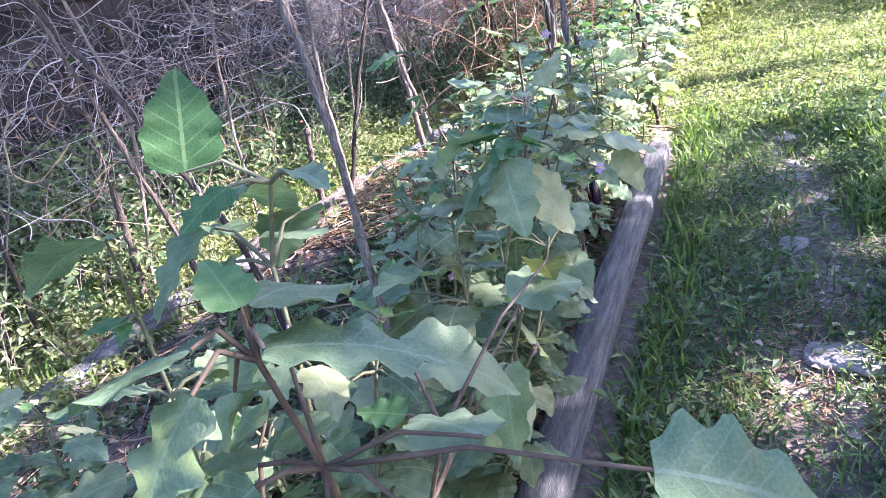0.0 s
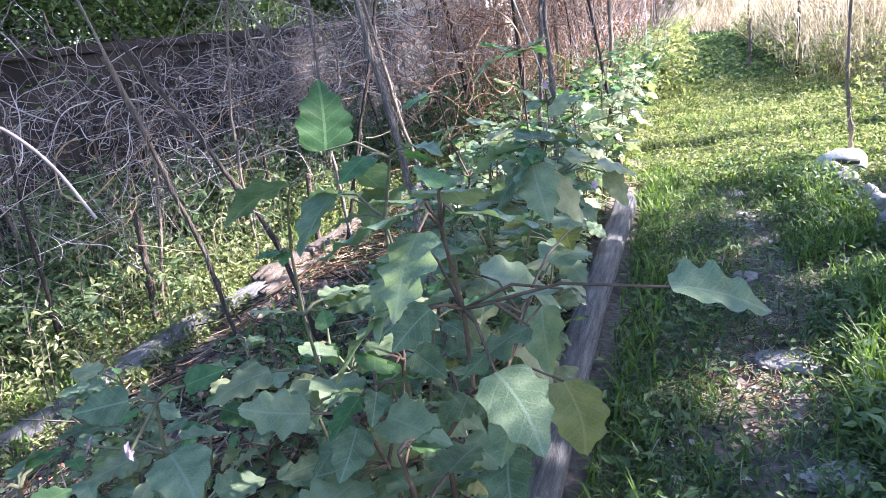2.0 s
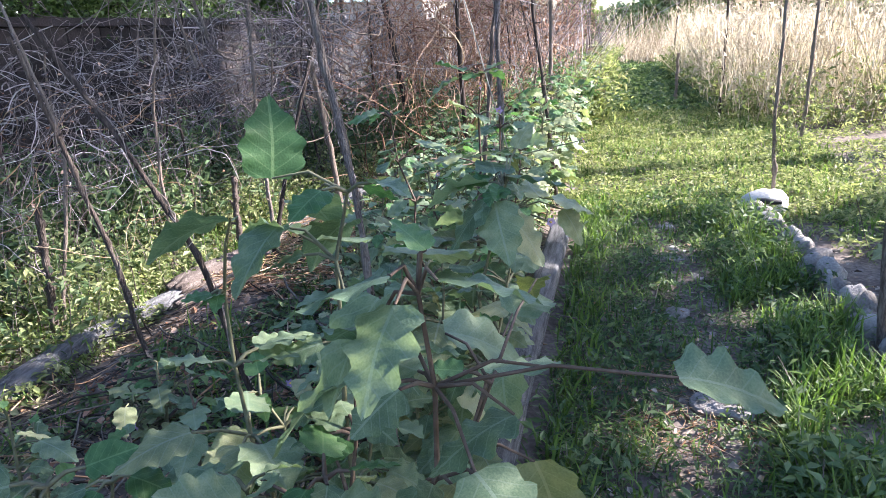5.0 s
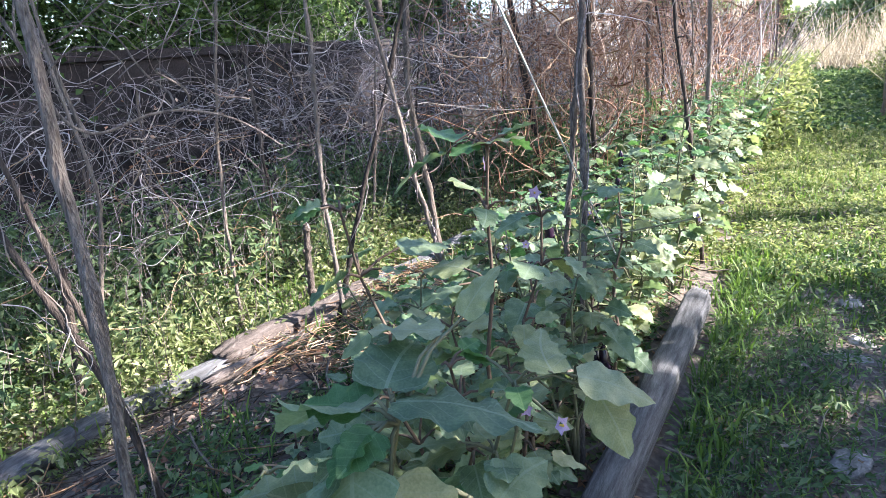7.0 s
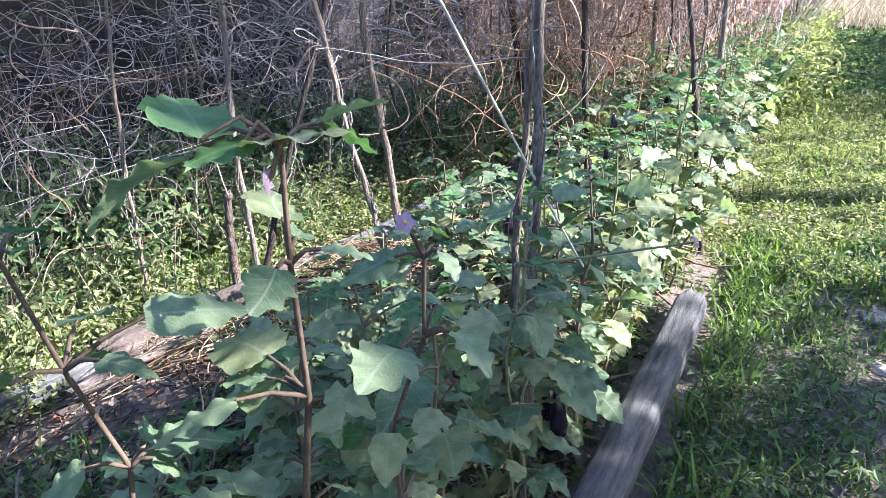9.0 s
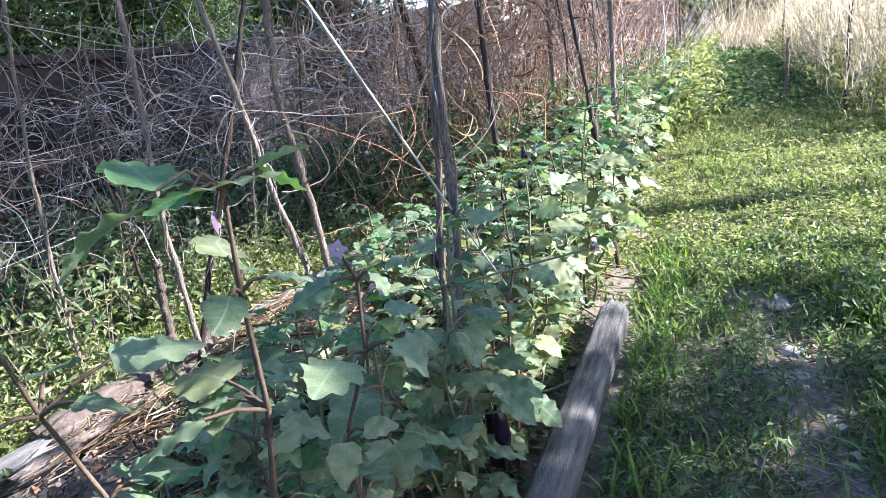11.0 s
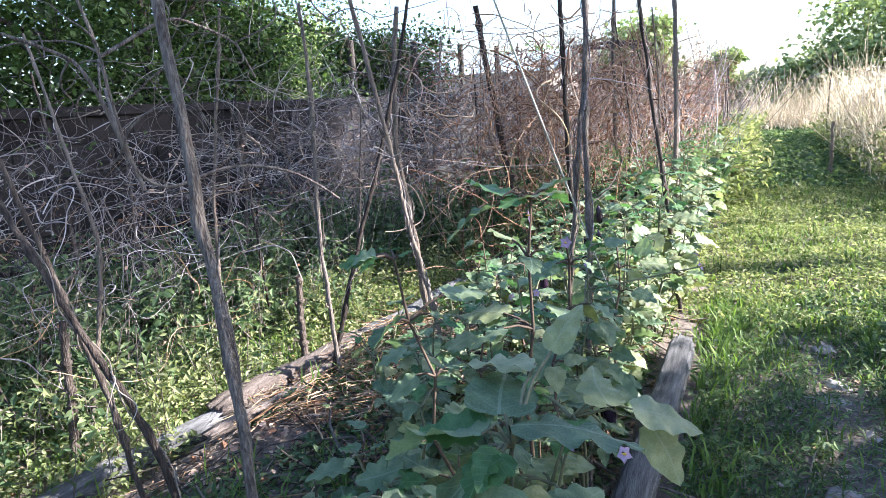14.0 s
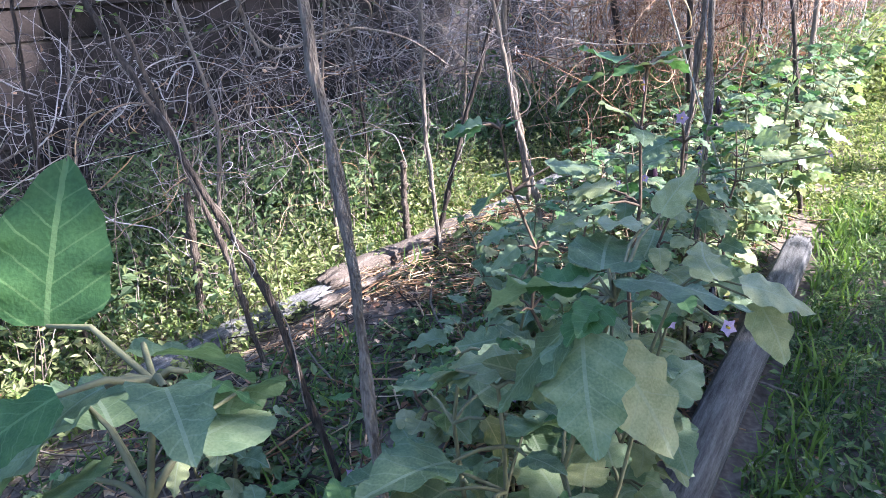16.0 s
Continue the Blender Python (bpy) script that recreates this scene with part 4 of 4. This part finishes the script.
def place_part(name, me, parent, m):
    ob = new(name, me)
    ob.parent = parent
    ob.matrix_local = m
    return ob


def leaf_pose(at, az, pitch, roll, size):
    """A blade at a point, pointing along the bearing az (from +x), tipped by pitch."""
    return Matrix.Translation(at) @ Euler((0, 0, az - math.pi / 2)).to_matrix().to_4x4() @ Euler((pitch, roll, 0)).to_matrix().to_4x4() @ Matrix.Scale(size, 4)


def eggplant(base, height, spread, leaves, seed, shoots=4, size=0.15, flowers=1, fruits=0, pale=0.3, old=0.06, lean=(0, 0), label="", extra=(), blooms=(), edge=-0.55):
    """A bushy eggplant: woody forked stems, lobed leaves on stalks, mauve flowers, dark fruit."""
    rng = np.random.default_rng(seed)
    t = thing("eggplant", label or "bushy eggplant with lobed dull green leaves in the bed", "plant", (base[0], base[1], 0.05), "eggplants")
    lines, nodes = [], []
    bx, by = base
    leaves = int(leaves * 1.95)
    for k in range(shoots):
        az = 2 * math.pi * k / shoots + rng.uniform(-0.5, 0.5)
        out = spread * rng.uniform(0.35, 0.8) if k else spread * 0.1
        h = height * (1 if k == 0 else rng.uniform(0.6, 0.92))
        s = np.linspace(0, 1, 9)
        p = np.stack([out * np.cos(az) * s ** 0.8 + lean[0] * s, out * np.sin(az) * s ** 0.8 + lean[1] * s, h * s - 0.08 * (s == 0)], -1)
        p[1:] += rng.normal(0, 0.012, (8, 3))
        lines.append((p, 0.0075 if k == 0 else 0.0055, 0.0025))
        for i in range(2, 9):
            nodes.append((p[i], i / 8, k))
        if k == 0:
            top = p[-1]
    order = rng.permutation(len(nodes))
    count = 0
    passes = 0
    while count < leaves and passes < 5:
        for q in order:
            if count >= leaves:
                break
            at, s, k = nodes[q]
            az = rng.uniform(0, 2 * math.pi)
            sz = size * rng.choice([0.5, 0.7, 0.9, 1.1], p=[0.2, 0.3, 0.3, 0.2]) * rng.uniform(0.9, 1.1) * (0.65 if s > 0.95 else 1.0)
            stalk = sz * rng.uniform(0.35, 0.85)
            way = np.array([math.cos(az), math.sin(az), rng.uniform(0.1, 0.5)])
            end = at + way * stalk
            tipx = bx + end[0] + math.cos(az) * sz
            if tipx > edge or (tipx > -0.68 and rng.random() < 0.5):
                continue
            lines.append(([at, (at + end) / 2 + (0, 0, 0.006), end], 0.0032, 0.002))
            r = rng.random()
            pool = LEAVES_YOUNG if s > 0.95 and r < 0.7 else LEAVES_OLD if r < old else LEAVES_PALE if r < old + pale else LEAVES
            place_part("leaf", pool[rng.integers(len(pool))], t, leaf_pose(end, az, rng.normal(-0.12, 0.3), rng.normal(0, 0.3), sz))
            count += 1
        passes += 1
    for place, az, pitch, roll, sz, pool in extra:
        at = np.array(place) - (bx, by, 0.05)
        near = min(nodes, key=lambda nd: np.linalg.norm(nd[0] - at))[0]
        lines.append(([near, (near + at) / 2 + (0, 0, 0.02), at], 0.0027, 0.0017))
        place_part("leaf", pool[0], t, leaf_pose(at, az, pitch, roll, sz))
    for q in range(flowers + len(blooms)):
        if q < len(blooms):
            at = np.array(blooms[q]) - (bx, by, 0.05)
            near = min(nodes, key=lambda nd: np.linalg.norm(nd[0] - at))[0]
            lines.append(([near, (near + at) / 2, at], 0.003, 0.002))
        else:
            at = nodes[rng.integers(len(nodes))][0] + rng.normal(0, 0.03, 3)
        m = Matrix.Translation(at) @ Euler((rng.uniform(0.6, 1.8), 0, rng.uniform(-1.5, 1.5))).to_matrix().to_4x4() @ Matrix.Scale(0.0145, 4)
        fl = place_part("flower", FLOWER, t, m)
        fl["label"] = "mauve star-shaped flower"
        place_part("stamen", STAMENS, fl, Matrix.Identity(4))
    for q in range(fruits):
        at = nodes[rng.integers(len(nodes))][0] + np.array([rng.normal(0, 0.04), rng.normal(0, 0.04), -0.03])
        p = np.array([(0, 0, 0), (0, 0, -0.02), (0.003, 0, -0.05), (0.006, 0, -0.09), (0.006, 0, -0.12), (0.006, 0, -0.135)]) + at
        rad = [0.004, 0.014, 0.019, 0.023, 0.02, 0.004]
        v, f = tube_data([(p, 1.0, 1.0)], 8)
        c = np.repeat(p, 8, axis=0)
        v = c + (v - c) * np.repeat(rad, 8)[:, None]
        link_mesh("fruit", v, f, FRUIT, t, "glossy black-purple fruit")
    tubes("stem", lines, STEM if seed % 3 else DARKSTEM, t, "", 5)
    return t


def deg(a):
    return math.radians(a)


SZ = 0.092
eggplant((-0.80, -1.32), 1.04, 0.34, 70, 1, shoots=5, size=SZ, blooms=[(-0.74, -1.36, 0.89)], label="tall eggplant with a green leaf standing up at its top", extra=[
    ((-0.862, -1.315, 1.078), deg(122), 1.35, 0.1, 0.12, LEAVES_BROAD), ((-0.85, -1.46, 1.055), deg(185), -0.1, 0.3, 0.115, LEAVES), ((-0.8, -1.2, 0.98), deg(150), -0.5, 0.2, 0.12, LEAVES), ((-0.87, -1.3, 1.0), deg(250), -0.3, 0.1, 0.12, LEAVES), ((-0.84, -1.26, 1.03), deg(95), -0.3, -0.2, 0.11, LEAVES)])
eggplant((-0.72, -1.45), 0.98, 0.26, 60, 21, shoots=5, size=SZ, lean=(0.14, -0.16), edge=-0.5, label="bushy eggplant leaning over the border log", extra=[
    ((-0.31, -1.56, 0.935), deg(8), 0.0, 0.1, 0.105, LEAVES[1:]), ((-0.5, -1.66, 0.87), deg(-50), -0.5, 0.2, 0.1, LEAVES[2:]), ((-0.47, -1.6, 0.9), deg(205), -0.3, 0.2, 0.1, LEAVES[6:]), ((-0.44, -1.53, 0.92), deg(150), -0.1, 0.1, 0.1, LEAVES[3:]), ((-0.48, -1.62, 0.82), deg(-110), -0.5, 0.2, 0.09, LEAVES[4:]),
    ((-0.58, -1.64, 1.06), deg(190), -0.15, 0.2, 0.12, LEAVES[2:]), ((-0.56, -1.6, 1.07), deg(95), -0.1, 0.0, 0.12, LEAVES_PALE[1:]), ((-0.54, -1.62, 1.05), deg(40), -0.15, -0.2, 0.12, LEAVES[5:]), ((-0.57, -1.66, 1.04), deg(250), -0.6, 0.2, 0.1, LEAVES[6:]), ((-0.55, -1.62, 1.08), deg(150), 0.5, 0.0, 0.05, LEAVES_YOUNG), ((-0.62, -1.58, 0.98), deg(140), -0.3, 0.2, 0.1, LEAVES[3:]),
    ((-0.54, -1.12, 0.8), deg(60), 0.2, 0.2, 0.12, LEAVES), ((-0.55, -1.18, 0.74), deg(-100), -0.7, 0.3, 0.12, LEAVES), ((-0.465, -1.45, 0.74), deg(-85), -1.2, 0.2, 0.115, LEAVES_OLD), ((-0.5, -1.1, 0.86), deg(100), -0.5, 0.0, 0.08, LEAVES_OLD),
    ((-0.65, -1.48, 0.97), deg(235), -0.5, 0.2, 0.14, LEAVES), ((-0.6, -1.36, 0.87), deg(20), -0.2, 0.1, 0.13, LEAVES), ((-0.68, -1.5, 0.88), deg(200), -0.4, 0.1, 0.14, LEAVES)])
eggplant((-0.98, -1.72), 0.8, 0.34, 62, 2, size=SZ, blooms=[(-0.92, -1.8, 0.82), (-1.05, -1.75, 0.78)])
eggplant((-1.68, -1.15), 0.5, 0.28, 34, 32, size=SZ, pale=0.3, label="low eggplant at the edge of the bare mulch")
eggplant((-1.32, -0.98), 0.46, 0.26, 30, 33, size=SZ, pale=0.3, label="low eggplant at the edge of the bare mulch")
eggplant((-1.7, -0.62), 0.3, 0.2, 18, 34, size=0.09, pale=0.3, label="small young eggplant in bare mulch")
eggplant((-0.74, -1.88), 0.66, 0.24, 40, 9, size=SZ)
eggplant((-0.74, -0.86), 0.92, 0.2, 44, 22, size=0.12, lean=(0.12, 0), label="eggplant with broad drooping leaves by the border log", extra=[
    ((-0.62, -0.88, 0.98), deg(170), -0.1, 0.1, 0.135, LEAVES[1:]), ((-0.59, -0.87, 0.99), deg(28), 0.0, -0.25, 0.14, LEAVES[2:]), ((-0.61, -0.85, 0.99), deg(105), 0.25, 0.1, 0.11, LEAVES[5:]), ((-0.62, -0.92, 0.95), deg(215), -0.7, 0, 0.12, LEAVES[3:]), ((-0.6, -0.93, 0.95), deg(-75), -0.9, 0.2, 0.12, LEAVES[6:]), ((-0.58, -0.9, 0.92), deg(-20), -0.7, 0.2, 0.12, LEAVES_PALE[1:]), ((-0.585, -0.72, 1.02), deg(60), 0.9, 0.1, 0.07, LEAVES_PALE[2:]), ((-0.6, -0.74, 1.01), deg(200), 0.1, 0.1, 0.1, LEAVES_PALE)])
eggplant((-0.84, -0.82), 0.76, 0.26, 46, 7, size=SZ, pale=0.3)
eggplant((-0.78, -0.52), 0.76, 0.22, 50, 4, size=SZ, pale=0.5, old=0.08, blooms=[(-0.52, -0.57, 0.81)], lean=(0.14, 0), extra=[((-0.52, -0.5, 0.85), deg(20), -0.1, 0.2, 0.11, LEAVES_PALE[3:]), ((-0.55, -0.52, 0.86), deg(120), 0.5, 0.0, 0.09, LEAVES_PALE[4:]), ((-0.5, -0.48, 0.82), deg(-30), -0.8, 0.2, 0.1, LEAVES_PALE[1:]), ((-0.58, -0.46, 0.8), deg(200), -0.2, 0.1, 0.09, LEAVES_PALE[2:])])
eggplant((-0.78, -0.26), 1.1, 0.34, 74, 3, shoots=5, size=SZ, blooms=[(-0.72, -0.12, 1.03), (-0.74, -0.3, 1.12)], label="tall eggplant with bright young leaves and mauve flowers", extra=[
    ((-0.78, -0.33, 1.16), deg(150), 0.25, 0.2, 0.11, LEAVES_YOUNG), ((-0.76, -0.31, 1.15), deg(30), 0.2, -0.2, 0.09, LEAVES_PALE), ((-0.8, -0.33, 1.14), deg(215), -0.2, 0.1, 0.1, LEAVES)])
eggplant((-1.02, -0.3), 0.66, 0.26, 40, 23, size=SZ, pale=0.3)
eggplant((-0.84, 0.12), 0.74, 0.24, 50, 24, size=SZ)
eggplant((-0.82, 0.44), 0.84, 0.28, 58, 5, shoots=5, size=SZ, blooms=[(-0.49, 0.44, 0.85)])
eggplant((-0.82, 0.82), 0.8, 0.3, 58, 6, shoots=5, size=SZ, fruits=3)
eggplant((-1.05, 0.2), 0.72, 0.3, 52, 8, size=SZ, pale=0.3)
eggplant((-1.18, 0.66), 0.66, 0.3, 48, 25, size=SZ, pale=0.3)
eggplant((-1.3, 0.32), 0.6, 0.28, 44, 28, size=SZ, pale=0.35)
eggplant((-1.45, 0.6), 0.5, 0.26, 36, 29, size=SZ, pale=0.35)
eggplant((-1.18, -0.5), 0.5, 0.24, 30, 30, size=SZ, pale=0.35, label="low eggplant spreading over the mulch")
eggplant((-1.5, 0.95), 0.48, 0.22, 26, 26, size=SZ, pale=0.4, label="small young eggplant by the straw mulch")
eggplant((-1.3, -0.1), 0.42, 0.2, 20, 27, size=0.1, pale=0.3, label="small young eggplant in bare mulch")
VARIANTS = [eggplant((-0.85, 1.2), 0.78, 0.32, 58, 10, shoots=5, size=SZ, edge=0), eggplant((-1.05, 1.15), 0.7, 0.32, 52, 11, size=SZ, pale=0.35, fruits=1, edge=0), eggplant((-1.35, 1.4), 0.62, 0.34, 48, 12, size=SZ)]
eggplant((0.9, 0.75), 0.52, 0.22, 12, 41, shoots=3, size=0.1, flowers=0, pale=0.8, edge=9, label="young eggplant with pale leaves beside a pole across the path")
rng = np.random.default_rng(77)
for k in range(42):
    y = 1.6 + 0.42 * (k // 3) + rng.normal(0, 0.07)
    x = (-0.86, -1.14, -1.46)[k % 3] + rng.normal(0, 0.06)
    copy_thing(VARIANTS[k % 3], Matrix.Translation((x, y, 0.05)) @ Euler((0, 0, rng.uniform(0, 6.3))).to_matrix().to_4x4() @ Matrix.Scale(rng.uniform(0.85, 1.12), 4))

# == sack, buildings and fence ==
def sack():
    bm = bmesh.new()
    bmesh.ops.create_icosphere(bm, subdivisions=3, radius=1)
    for v in bm.verts:
        k = 1 + 0.2 * noise.noise(v.co * 1.7) + 0.08 * noise.noise(v.co * 6)
        v.co = Vector((v.co.x * 0.16 * k, v.co.y * 0.15 * k, max(-0.4, v.co.z) * 0.11 * k))
    me = bpy.data.meshes.new("sack")
    bm.to_mesh(me)
    bm.free()
    me.polygons.foreach_set("use_smooth", np.ones(len(me.polygons), bool))
    me.materials.append(SACK)
    t = thing("sack", "crumpled white sack with a dark hole lying by the path", "sack", (0.66, 2.72, 0.04))
    body = new("body", me)
    body.parent = t
    # black strip laid on the sack for the shade inside its hole
    v, f = tube_data([(np.array([(-0.08, -0.12, 0.05), (-0.03, -0.135, 0.055), (0.02, -0.135, 0.05), (0.07, -0.12, 0.045)]), 0.024, 0.016)], 7)
    link_mesh("black_wrap", v, f, DARK_OPENING, t, "black strip standing for the shaded hole in the sack")


sack()


def box(name, lo, hi, mat, parent):
    v = [(x, y, z) for x in (lo[0], hi[0]) for y in (lo[1], hi[1]) for z in (lo[2], hi[2])]
    return link_mesh(name, v, [(0, 1, 3, 2), (4, 6, 7, 5), (0, 4, 5, 1), (2, 3, 7, 6), (1, 5, 7, 3), (0, 2, 6, 4)], mat, parent, smooth=False)


def house():
    t = thing("house", "low pale house with a grey-green metal roof behind the wall", "house", (-9.6, 21.0, 0))
    box("wall", (-3, 0, 0), (3, 4, 2.2), PLASTER, t)
    for k in range(2):
        w = box("window", (-1.6 + 2.2 * k, -0.02, 0.9), (-0.7 + 2.2 * k, 0.003, 1.8), DARK_OPENING, t)
        box("frame", (-1.65 + 2.2 * k, -0.05, 1.8), (-0.65 + 2.2 * k, 0.0, 1.86), BARK, w)
    n = 60
    v, f = [], []
    for i in range(n + 1):
        x = -3.3 + 6.6 * i / n
        z = 0.03 * math.sin(i * 1.6)
        v += [(x, -0.5, 2.2 + z), (x, 2.0, 2.95 + z), (x, 4.5, 2.2 + z)]
    for i in range(n):
        for j in range(2):
            a = i * 3 + j
            f.append((a, a + 1, a + 4, a + 3))
    link_mesh("roof", v, f, ROOF, t, "corrugated grey-green metal roof", smooth=False)


def trellis():
    t = thing("trellis", "dark weathered wooden frame among the far rows", "trellis", (-3.4, 14.2, 0))
    for x in (-0.6, 0.55):
        for y in (0, 1.2):
            tubes("post", [(np.array([(x, y, -0.1), (x + 0.03, y, 1.2), (x, y, 2.4)]), 0.045, 0.04)], BARK, t, "", 8)
    for z, y in ((2.38, 0), (1.75, 0), (2.38, 1.2)):
        tubes("rail", [(np.array([(-0.8, y - 0.05, z), (0, y - 0.05, z + 0.03), (0.85, y - 0.05, z - 0.02)]), 0.04, 0.035)], BARK, t, "", 8)


house()
trellis()
for k, (y, z) in enumerate([(8.25, 2.28), (10.1, 2.34), (12.0, 2.4), (6.4, 2.2)]):
    ob = tubes("fence_post", [(np.array([(-5.2, y, -0.1), (-5.2, y + 0.02, 1.2), (-5.2, y, z)]), 0.06, 0.05)], TREE_BARK, None, "", 9)
    tagged(ob, "dark upright fence post standing behind the wall", "post", "fence posts")
